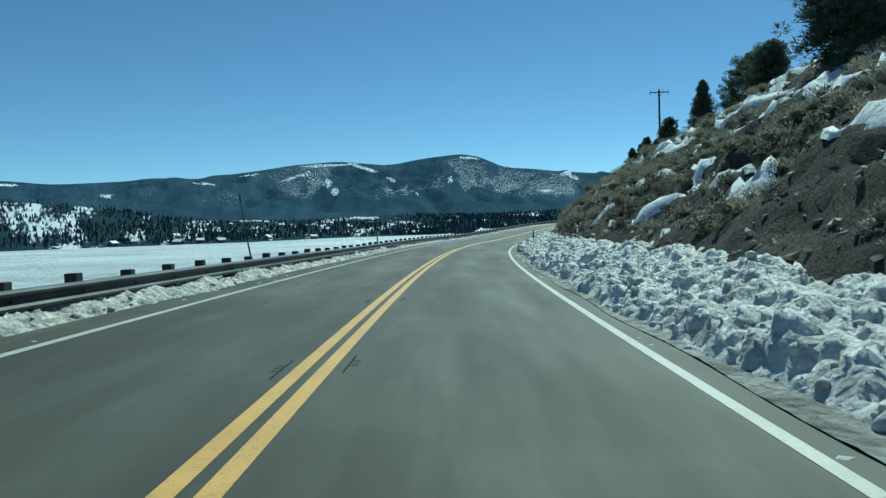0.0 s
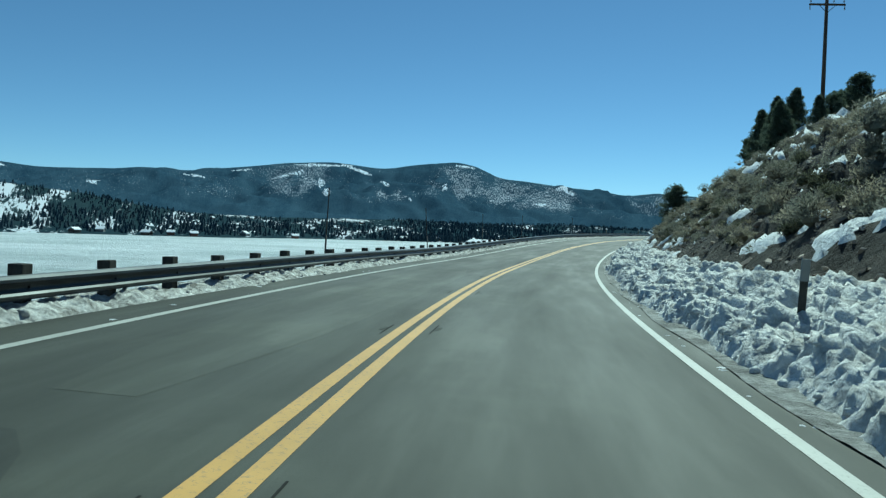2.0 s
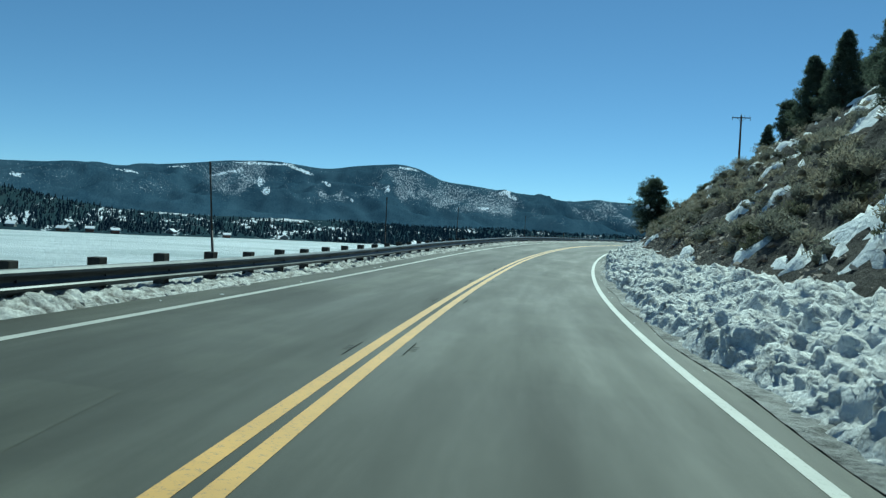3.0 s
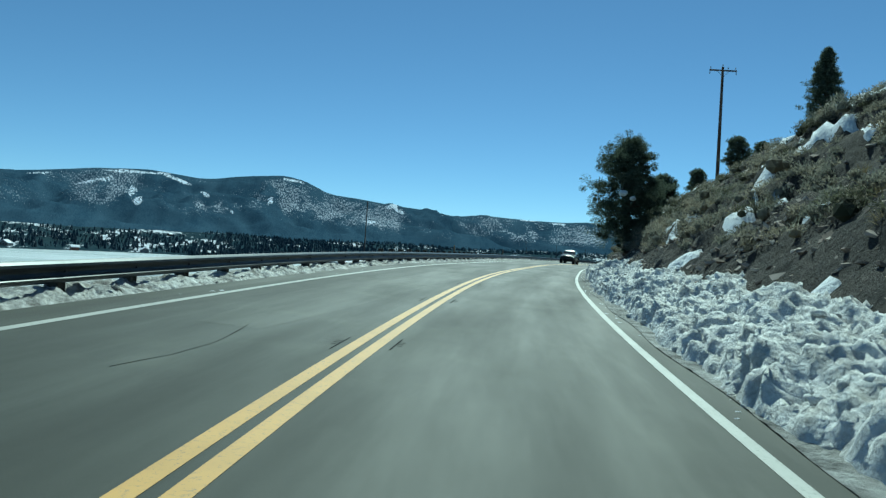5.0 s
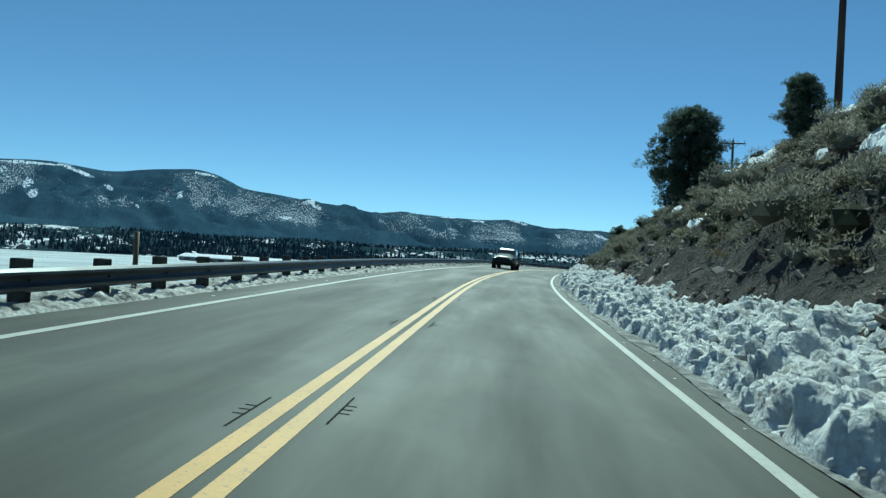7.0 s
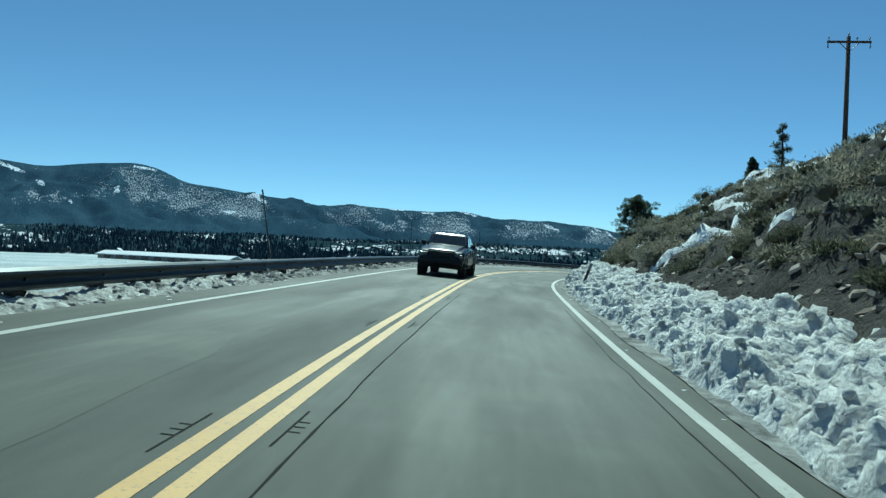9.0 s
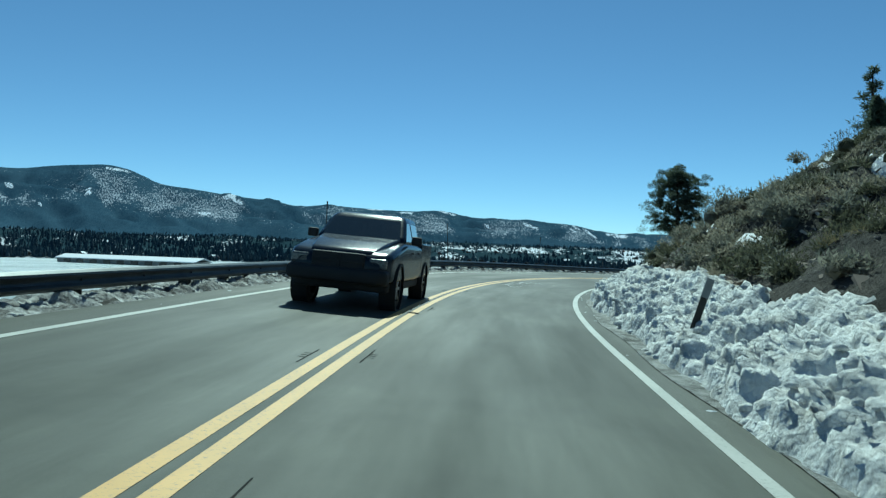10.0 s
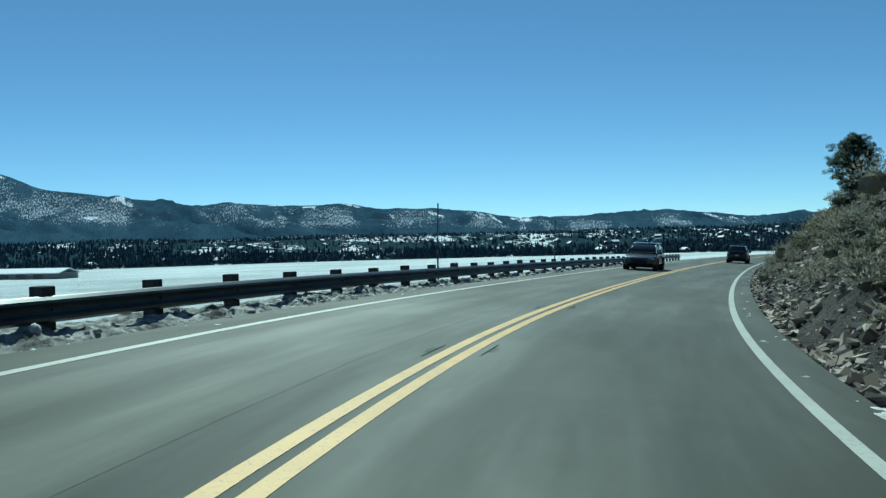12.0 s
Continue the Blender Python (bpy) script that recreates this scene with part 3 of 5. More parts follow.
spots = []
while len(spots) < 4600:
    az, t = rng.uniform(-58, 0), rng.uniform(0.02, 0.9) ** 1.1
    p = spot_on(fxyz, -60, 0.4, az, t)
    if noise.noise(Vector(p) * 0.02) * 1.5 + 0.35 * (1 - t) + (0.35 if t < 0.12 else 0) > rng.uniform(-0.35, 0.5):
        h = 3.0 + 6.0 * rng.random() ** 1.6
        spots.append((p, h, h * rng.uniform(0.22, 0.36), rng.random()))
far_wood("foothill_pines", spots, "dark haze-tinted pines scattered over the snowy foothill")
spots = []
while len(spots) < 13500:
    az, t = rng.uniform(-4, 70), rng.uniform(0.0, 1.0) ** 1.6 * 0.9 + 0.012
    p = spot_on(sxyz, -60, 0.5, az, t)
    gap = noise.noise(Vector(p) * 0.009) + 0.5 * noise.noise(Vector(p) * 0.03)
    open_land = 0.9 if 13 < az < 44 and 0.16 < t < 0.6 else 0.0
    if az < -3 and rng.random() < 0.5:
        continue
    if gap - open_land > rng.uniform(-1.0, 0.35) - (0.3 if t > 0.6 else 0):
        h = 3.0 + 6.0 * rng.random() ** 1.8
        spots.append((p, h, h * rng.uniform(0.2, 0.36), rng.random()))
far_wood("shore_forest", spots, "dark haze-tinted conifer forest on the flats beyond the lake")


# ---------------------------------------------------------------- houses across the lake
M_CABIN = [plain("dark_timber_siding", (0.10, 0.075, 0.055), 0.8), plain("grey_siding", (0.22, 0.22, 0.21), 0.8), plain("red_brown_siding", (0.13, 0.065, 0.048), 0.8)]
M_ROOFSNOW = plain("roof_snow", (0.82, 0.84, 0.87), 0.8, wear=0.1)
M_GLASSDARK = plain("dark_window_glass", (0.02, 0.025, 0.03), 0.1)


def cabin(wide, deep, tall, siding, label):
    thing = empty("house")
    bm = bmesh.new()
    box(bm, (-wide / 2, -deep / 2, -1.0), (wide / 2, deep / 2, tall))
    for y in (-deep / 2, deep / 2):
        a, b, c = (bm.verts.new(v) for v in ((-wide / 2, y, tall), (wide / 2, y, tall), (0, y, tall + wide * 0.3)))
        bm.faces.new((a, b, c))
    part("wall", bm, siding, thing)
    bm = bmesh.new()
    for sx in (-1, 1):
        vs = [(0, -deep / 2 - 0.6, tall + wide * 0.3 + 0.1), (sx * (wide / 2 + 0.6), -deep / 2 - 0.6, tall - 0.25),
              (sx * (wide / 2 + 0.6), deep / 2 + 0.6, tall - 0.25), (0, deep / 2 + 0.6, tall + wide * 0.3 + 0.1)]
        lower = [bm.verts.new(v) for v in vs]
        upper = [bm.verts.new((v[0], v[1], v[2] + 0.45)) for v in vs]
        bm.faces.new(lower)
        bm.faces.new(upper)
        for i in range(4):
            bm.faces.new((lower[i], lower[(i + 1) % 4], upper[(i + 1) % 4], upper[i]))
    part("roof", bm, M_ROOFSNOW, thing, "thick white snow on the roof")
    for i in range(3):
        bm = bmesh.new()
        x = (i - 1) * wide * 0.3
        box(bm, (x - 0.6, -deep / 2 - 0.05, tall * 0.35), (x + 0.6, -deep / 2 + 0.05, tall * 0.75), 0.02)
        part("window", bm, M_GLASSDARK, thing)
    return tagged(thing, label, "house", "houses along the far shore")


cabins = [cabin(5.5, 8, 2.4, M_CABIN[0], "brown timber house with snowy roof across the lake"),
          cabin(7, 6, 2.1, M_CABIN[1], "grey lakeside house with a snow-covered roof"),
          cabin(5, 6, 2.6, M_CABIN[2], "small red-brown cabin with a snow-covered roof")]
first = [(-20.0, 0.012), (-6.5, 0.02), (-17.0, 0.012)]
for ob, (az, t) in zip(cabins, first):
    p = spot_on(sxyz, -60, 0.5, az, t)
    ob.matrix_basis = pose(*p, 0, 0, rng.uniform(0, 360))
for i in range(90):
    az = rng.uniform(-34, 64) if i < 30 else rng.uniform(14, 60)
    t = rng.uniform(0.005, 0.06) if i < 24 else rng.uniform(0.12, 0.6)
    p = spot_on(sxyz, -60, 0.5, az, t)
    copy_thing(cabins[int(rng.integers(3))], pose(*p, 0, 0, rng.uniform(0, 360)))


def boathouse():
    """Long low covered dock with a snow-covered gable roof."""
    thing = empty("boathouse", pose(71, 707, LAKE, 0, 0, -47.5))
    half, wide, eave, top = 57.0, 7.0, 3.0, 5.2
    bm = bmesh.new()
    box(bm, (-half, -wide, 0), (half, wide, eave))
    part("wall", bm, M_CABIN[1], thing, "grey shaded long wall")
    bm = bmesh.new()
    for sy in (-1, 1):
        vs = [(-half - 1, 0, top), (half + 1, 0, top), (half + 1, sy * (wide + 1), eave - 0.2), (-half - 1, sy * (wide + 1), eave - 0.2)]
        lo = [bm.verts.new(v) for v in vs]
        hi = [bm.verts.new((v[0], v[1], v[2] + 0.5)) for v in vs]
        bm.faces.new(lo)
        bm.faces.new(hi)
        for i in range(4):
            bm.faces.new((lo[i], lo[(i + 1) % 4], hi[(i + 1) % 4], hi[i]))
    part("roof", bm, M_ROOFSNOW, thing, "bright white snow on a long roof")
    for i in range(9):
        bm = bmesh.new()
        x = -half + 6 + i * 11.5
        box(bm, (x, -wide - 0.15, 0.1), (x + 6, -wide + 0.05, 3.4), 0.03)
        part("boat_door", bm, M_GLASSDARK, thing)
    return tagged(thing, "long low boathouse with snow-covered roof on the lake", "boathouse")


boathouse()


# ---------------------------------------------------------------- snow on the slope and beside the road
wander = field(pts, 0.5, 3, 0.5, 14).reshape(S.shape)
torn = field(pts, 1.6, 4, 0.65, 13).reshape(S.shape)
steep = np.gradient(hill_h, hill_d, axis=1)
steep = (np.pad(steep, ((1, 1), (0, 0)), mode="edge")[:-2] + steep + np.pad(steep, ((1, 1), (0, 0)), mode="edge")[2:]) / 3
pn = (0.85 * field(np.stack([S * 0.24 + 0.05 * D, D * 0.58, 0.5 + 0 * S], -1).reshape(-1, 3), 1.0, 5, 0.6, 12).reshape(S.shape) + 0.26 * wander
      + 0.22 * torn + 0.20 * np.clip(0.9 - steep, -1.5, 1.2))
lim = -0.05 * np.clip(1 - abs(S - 224) / 18, 0, 1) ** 0.5 * np.clip((10.5 - D) / 2, 0, 1) + 0.10 * ((S > 146) & (S < 190) & (D < 9)) + np.interp(S, [-60, 30, 100, 200, 236, 250, 420], [0.33, 0.34, 0.33, 0.30, 0.32, 0.9, 0.8]) + np.interp(D, [6, 8, 10, 11.5, 14, 16, 110], [0.14, 0.05, -0.02, -0.12, -0.34, -0.34, -0.3])
shown = (S > -10) & (S < 240) & (D > 7.5) & (D < 18)
rel = np.clip((pn - lim - np.interp(S, [180, 196, 240, 250], [0.0, 0.13, 0.13, 0.0]) - np.quantile((pn - lim)[shown], 0.67)) / 0.12, -1, 1)
thick = np.where(rel > 0, 0.17 * np.sqrt(np.maximum(rel, 0)), 0.5 * rel)
ledge = hb + amount * (0.75 * ridges + 0.20 * lumps + 1.3 * bare_rock * ledges)
keep = (D > hill_foot(S) + 0.4)
snow_h = np.where(keep, np.where(rel > 0, np.maximum(ledge, hill_h) + thick + 0.04 * wander, hill_h + thick - 0.05), hill_h - 0.6)
cell = sheet_faces(*S.shape)[:, ::-1]
use = (rel.ravel()[cell].max(1) > -0.4)
tagged(link_mesh("snow_patches", on_road(S, D, snow_h).reshape(-1, 3), cell[use], M_PATCH, None, True),
       "melting white snow patches on the brown slope", "snow", kind="stuff")


def clods(points, scale):
    """Broken rounded lumps: high in the middle of each cell."""
    out = np.empty(len(points))
    for i, p in enumerate(points):
        d = noise.voronoi(Vector(p) * scale)[0]
        out[i] = 1.0 - min((d[0] * 1.35) ** 2, 1.0)
    return out


def berm_top(s):
    return np.interp(s, [-60, 0, 60, 140, 150, 165, 205, 222, 236, 243, 246], [0.85, 0.85, 0.95, 1.0, 1.1, 0.95, 0.9, 1.15, 1.2, 0.3, -0.2])


berm_s = np.arange(-6.0, 246.0, 0.062)
berm_u = np.concatenate([np.linspace(0, 0.2, 15), np.linspace(0.215, 0.75, 36), np.linspace(0.78, 1.0, 8)])
BS, BU = np.meshgrid(berm_s, berm_u, indexing="ij")
foot = LANE_RIGHT + 0.54 + 0.10 * np.sin(BS * 0.35) + 0.08 * np.sin(BS * 1.3)
end = hill_foot(BS) + 1.9
BD = foot + (end - foot) * BU
prof = np.interp(BU, [0, 0.015, 0.05, 0.10, 0.18, 0.30, 0.42, 0.55, 0.75, 0.9, 1.0], [-0.06, 0.02, 0.22, 0.38, 0.52, 0.70, 0.86, 1.0, 1.0, 0.96, 0.9])
top = berm_top(BS)
bp = on_road(BS, BD, prof * top)
flat_b = bp.reshape(-1, 3)
c1 = clods(flat_b, 1.5).reshape(BS.shape)
c2 = clods(flat_b + 0.12 * np.stack([field(flat_b, 2.0, 2, 0.5, 17)] * 3, -1), 6.2).reshape(BS.shape)
c3 = clods(flat_b + 0.06 * np.stack([field(flat_b, 5.0, 2, 0.5, 19)] * 3, -1), 10.0).reshape(BS.shape)
puffs = field(flat_b, 2.5, 4, 0.6, 16).reshape(BS.shape)
puffs = puffs / puffs.std()
wave = field(flat_b, 0.5, 3, 0.5, 15).reshape(BS.shape)
fade = np.interp(BU, [0, 0.02, 0.08, 0.8, 1.0], [0.15, 0.6, 1.0, 1.0, 0.6]) * np.clip(top, 0.1, 1)
big = np.clip(wave * 1.6 + 0.5, 0.15, 1)
fine = field(flat_b, 7.5, 3, 0.65, 18).reshape(BS.shape)
fine = fine / fine.std()
BH = prof * top + fade * (0.26 * wave + 0.05 * puffs + 0.13 * big * (c1 - 0.6) + 0.055 * (c2 - 0.6) + 0.04 * (c3 - 0.6) + 0.024 * fine)
BH = np.maximum(BH, np.where(BU > 0.6, hill_base(BS, BD) * 0.55 + 0.1 * wave + 0.07 * puffs, -1)) - np.where(top < 0, 0.3, 0.0)
push = fade * (0.03 * puffs + 0.06 * big * (c1 - 0.6) + 0.06 * (c2 - 0.6) + 0.035 * (c3 - 0.6)) * np.interp(BU, [0.0, 0.05, 0.3, 0.6], [0.4, 1.2, 1.0, 0.3])
tagged(link_mesh("snow_berm", on_road(BS, BD - push, BH).reshape(-1, 3), sheet_faces(*BS.shape)[:, ::-1], M_BERM, None, True),
       "lumpy bank of dirty white snow ploughed to the roadside", "snow bank", kind="stuff")

edge_s = np.arange(-10.0, 243.0, 0.12)
edge_u = np.linspace(0, 1, 9)
ES, EU = np.meshgrid(edge_s, edge_u, indexing="ij")
ED = LANE_RIGHT + 0.36 + 0.05 * np.sin(ES * 0.9) + 0.52 * EU + 0.10 * EU * np.sin(ES * 0.31)
ep = on_road(ES, ED, 0).reshape(-1, 3)
grit = field(ep, 3.0, 4, 0.7, 25).reshape(ES.shape)
tagged(link_mesh("roadside_slush", on_road(ES, ED, 0.008 + (0.012 + 0.03 * EU) * np.clip(grit + 0.35, 0, 2)).reshape(-1, 3), sheet_faces(*ES.shape)[:, ::-1], M_SLUSH, None, True),
       "thin grey slush and grit along the pavement's edge", "slush", kind="stuff")

verge_s = np.arange(-15.0, 300.0, 0.075)
verge_u = np.concatenate([np.linspace(0, 0.55, 22), np.linspace(0.6, 1.0, 7)])
VS, VU = np.meshgrid(verge_s, verge_u, indexing="ij")
vd0 = -LANE_LEFT - 0.42 - 0.12 * np.sin(VS * 0.27) - 0.07 * np.sin(VS * 1.1)
VD = vd0 + (-6.4 - vd0) * VU
vprof = np.interp(VU, [0, 0.04, 0.16, 0.30, 0.45, 0.62, 0.8, 1.0], [-0.05, 0.06, 0.6, 1.0, 0.8, 0.3, 0.05, -0.3])
vtop = np.interp(VS, [-60, 40, 95, 125, 160, 200, 260, 340], [0.28, 0.26, 0.20, 0.20, 0.16, 0.24, 0.20, 0.18])
vp = on_road(VS, VD, 0).reshape(-1, 3)
w1 = field(vp, 0.7, 2, 0.5, 21).reshape(VS.shape)
w2 = field(vp, 2.0, 4, 0.6, 22).reshape(VS.shape)
v2 = clods(vp + 0.1 * np.stack([w2.ravel()] * 3, -1), 4.2).reshape(VS.shape)
v3 = clods(vp + 0.05 * np.stack([w2.ravel()] * 3, -1), 8.5).reshape(VS.shape)
vfade = np.interp(VU, [0, 0.06, 0.16, 1], [0.1, 0.5, 1, 0.8]) * (0.45 + 1.6 * vtop)
VH = -0.12 + vprof * vtop * (1 + 0.45 * w1) + vfade * (0.08 * w2 + 0.12 * (v2 - 0.6) * np.clip(0.7 + w1, 0.3, 1.4) + 0.09 * (v3 - 0.6))
cut = int(np.searchsorted(verge_s, 204.0))
tagged(link_mesh("roadside_snow", on_road(VS[:cut + 1], VD[:cut + 1], VH[:cut + 1]).reshape(-1, 3), sheet_faces(cut + 1, len(verge_u))[:, ::-1], M_VERGE, None, True),
       "low ridge of dirty grey snow clods under the guardrail", "snow", kind="stuff")
# this stretch takes the darker copy, standing in for backlit clod faces
tagged(link_mesh("shade_darkened_snow", on_road(VS[cut:], VD[cut:], VH[cut:]).reshape(-1, 3), sheet_faces(len(verge_s) - cut, len(verge_u))[:, ::-1], M_SHADED_GRIT, None, True),
       "gritty old snow and bare ground under the guardrail, backlit shade in its colour", "snow", kind="stuff")


def loose_clods(name, at, sizes, sink, material, seed, label):
    """Broken rounded lumps of snow, half sunk where they lie."""
    r = np.random.default_rng(seed)
    shapes = []
    for k in range(8):
        bm = bmesh.new()
        bmesh.ops.create_icosphere(bm, subdivisions=1 if len(at) > 50 else 3, radius=1.0)
        v = np.array([u.co[:] for u in bm.verts])
        f = np.array([[u.index for u in g.verts] for g in bm.faces])
        bm.free()
        shapes.append(v * (1 + 0.30 * field(v, 0.9, 2, 0.5, 50 + k))[:, None] * np.array([1.2, 1.0, 0.75]))
    q = r.uniform(0, 6.283, len(at))
    pick = r.integers(0, 8, len(at))
    V = np.array(shapes)[pick] * sizes[:, None, None] * r.uniform(0.75, 1.3, (len(at), 1, 3))
    c, s_ = np.cos(q)[:, None], np.sin(q)[:, None]
    V = np.stack([V[..., 0] * c - V[..., 1] * s_, V[..., 0] * s_ + V[..., 1] * c, V[..., 2]], -1)
    V = V + at[:, None, :] - np.array([0, 0, 1.0]) * (sizes * sink)[:, None, None]
    F = f[None] + (np.arange(len(at)) * V.shape[1])[:, None, None]
    return tagged(link_mesh(name, V.reshape(-1, 3), F.reshape(-1, 3), material, None, True), label, "snow", kind="stuff")


r_ = np.random.default_rng(61)
count = 4200
pick_s = r_.integers(0, len(berm_s), count)
pick_u = np.clip((r_.random(count) ** 1.4 * 46).astype(int) + 1, 1, 50)
berm_xyz = on_road(BS, BD - push, BH)
ok = berm_s[pick_s] < 240
pick_s, pick_u = pick_s[ok], pick_u[ok]
loose_clods("snow_clods", berm_xyz[pick_s, pick_u], 0.018 + 0.075 * r_.random(len(pick_s)) ** 2.2, 0.2, M_BERM, 62, "loose rounded clods lying on the ploughed snow bank")
count = 1500
pick_s, pick_u = r_.integers(0, len(verge_s), count), r_.integers(1, 18, count)
verge_xyz = on_road(VS, VD, VH)
loose_clods("roadside_clods", verge_xyz[pick_s, pick_u], 0.02 + 0.075 * r_.random(count) ** 2.2, 0.2, M_VERGE, 63, "dirty loose snow clods along the guardrail")
near_end = (verge_s > 196) & (verge_s < 268)
pick_s, pick_u = r_.choice(np.flatnonzero(near_end), 520), r_.integers(2, 13, 520)
loose_clods("dirty_clods", verge_xyz[pick_s, pick_u], 0.025 + 0.06 * r_.random(520) ** 1.6, 0.15, M_VERGE, 64, "large dirty snow clods heaped under the guardrail")


# ---------------------------------------------------------------- guardrail
RAIL_D, RAIL_TOP = -4.55, 0.475
guardrail = tagged(empty("guardrail"), "weathered steel w-beam guardrail on timber posts beside the lake", "guardrail")
#        out from the post towards the road, height below the top edge
W_BEAM = [(-0.016, -0.016), (-0.006, 0.0), (0.014, 0.002), (0.034, -0.008), (0.082, -0.040), (0.088, -0.075), (0.036, -0.115), (0.012, -0.150), (0.012, -0.165),
          (0.036, -0.200), (0.088, -0.240), (0.082, -0.275), (0.030, -0.308), (0.010, -0.315)]


def rail_panel(s0, s1):
    ss = np.linspace(s0 - 0.12, s1 + 0.12, 5)
    vs, fs = [], []
    n = len(W_BEAM)
    for k, s in enumerate(ss):
        for back in (0.0, -0.006):
            for o, z in W_BEAM:
                proud = 0.004 if k == 0 else 0.0
                vs.append(on_road(s, RAIL_D + o + back + proud, RAIL_TOP + z))
    for k in range(len(ss) - 1):
        for side in (0, 1):
            b = (k * 2 + side) * n
            for i in range(n - 1):
                f = (b + i, b + i + 1, b + 2 * n + i + 1, b + 2 * n + i)
                fs.append(f if side == 0 else f[::-1])
        for i in (0, n - 1):
            b = k * 2 * n
            fs.append((b + i, b + n + i, b + 3 * n + i, b + 2 * n + i))
    return link_mesh("rail_panel", vs, fs, M_STEEL, guardrail)


post_k = np.arange(-51, 134)
post_at = np.where(post_k <= 49, 66.8 + 1.90 * post_k, 159.9 + 1.924 * (post_k - 49))
for k in range(0, len(post_at) - 2, 2):
    rail_panel(post_at[k], post_at[k + 2])


def block_mesh(name, lo, hi, material):
    bm = bmesh.new()
    box(bm, lo, hi, 0.012)
    me = bpy.data.meshes.new(name)
    bm.to_mesh(me)
    bm.free()
    me.materials.append(material)
    return me


post_me = block_mesh("post", (-0.1, -0.1, -1.1), (0.1, 0.1, 0.582), M_POST)
bolt_bm = bmesh.new()
tube(bolt_bm, (0, 0, 0), (0.03, 0, 0), 0.022, 0.018, 8)
bolt_me = bpy.data.meshes.new("bolt")
bolt_bm.to_mesh(bolt_me)
bolt_bm.free()
bolt_me.materials.append(M_STEEL)
for s in post_at:
    wob = rng.uniform(-1, 1, 4)
    low = -0.17 if 117 < s < 142 or 187 < s < 241 else 0.0
    for name, me, d, h in (("post", post_me, RAIL_D - 0.115, 0.0), ("bolt", bolt_me, RAIL_D + 0.012, RAIL_TOP - 0.157)):
        ob = new(name, me)
        ob.parent = guardrail
        ob.matrix_basis = road_pose(s, d, h + (low + 0.025 * wob[0] if name != "bolt" else 0), 3 * wob[1]) @ pose(0, 0, 0, 1.5 * wob[2], 1.5 * wob[3], 0)


# ---------------------------------------------------------------- trees
def blades(centres, radii, per, size, r, flat=0.8):
    """Needle tufts: a spray of narrow triangles about every centre."""
    c = np.repeat(np.array(centres), per, 0)
    rad = np.repeat(np.array(radii), per)[:, None]
    n = len(c)
    way = r.normal(size=(n, 3))
    way /= np.linalg.norm(way, axis=1)[:, None]
    way[:, 2] = way[:, 2] * flat + 0.12
    at = c + way * (rad * r.random((n, 1)) ** 0.5)
    side = np.cross(way, r.normal(size=(n, 3)))
    side /= np.linalg.norm(side, axis=1)[:, None] + 1e-6
    ln = size * r.uniform(0.6, 1.4, (n, 1))
    return np.stack([at - side * ln * 0.16, at + side * ln * 0.16, at + way * ln * 1.2], 1)


BALL = bmesh.new()
bmesh.ops.create_icosphere(BALL, subdivisions=1, radius=1.0)
BALL_TRIS = np.array([[v.co[:] for v in f.verts] for f in BALL.faces])
BALL.free()


def masses(centres, radii, r, shape, flat=0.85, rough=0.22):
    """The close inner growth of each clump: an uneven lump under the needles or twigs."""
    c, rad = np.array(centres), np.array(radii)
    key = np.round(shape * 7.3).sum(-1)
    out = []
    for q in range(6):
        wob = 1 + rough * np.sin(key * (1.7 + q) + 5.1 * shape[..., 0] * (q + 1) + 3.3 * shape[..., 1] + 4.7 * shape[..., 2] * (1 + q % 3))
        out.append(shape * wob[..., None] * np.array([1, 1, flat]))
    pick = np.array(out)[r.integers(0, 6, len(c))]
    return (pick * rad[:, None, None, None] + c[:, None, None, :]).reshape(-1, 3, 3)


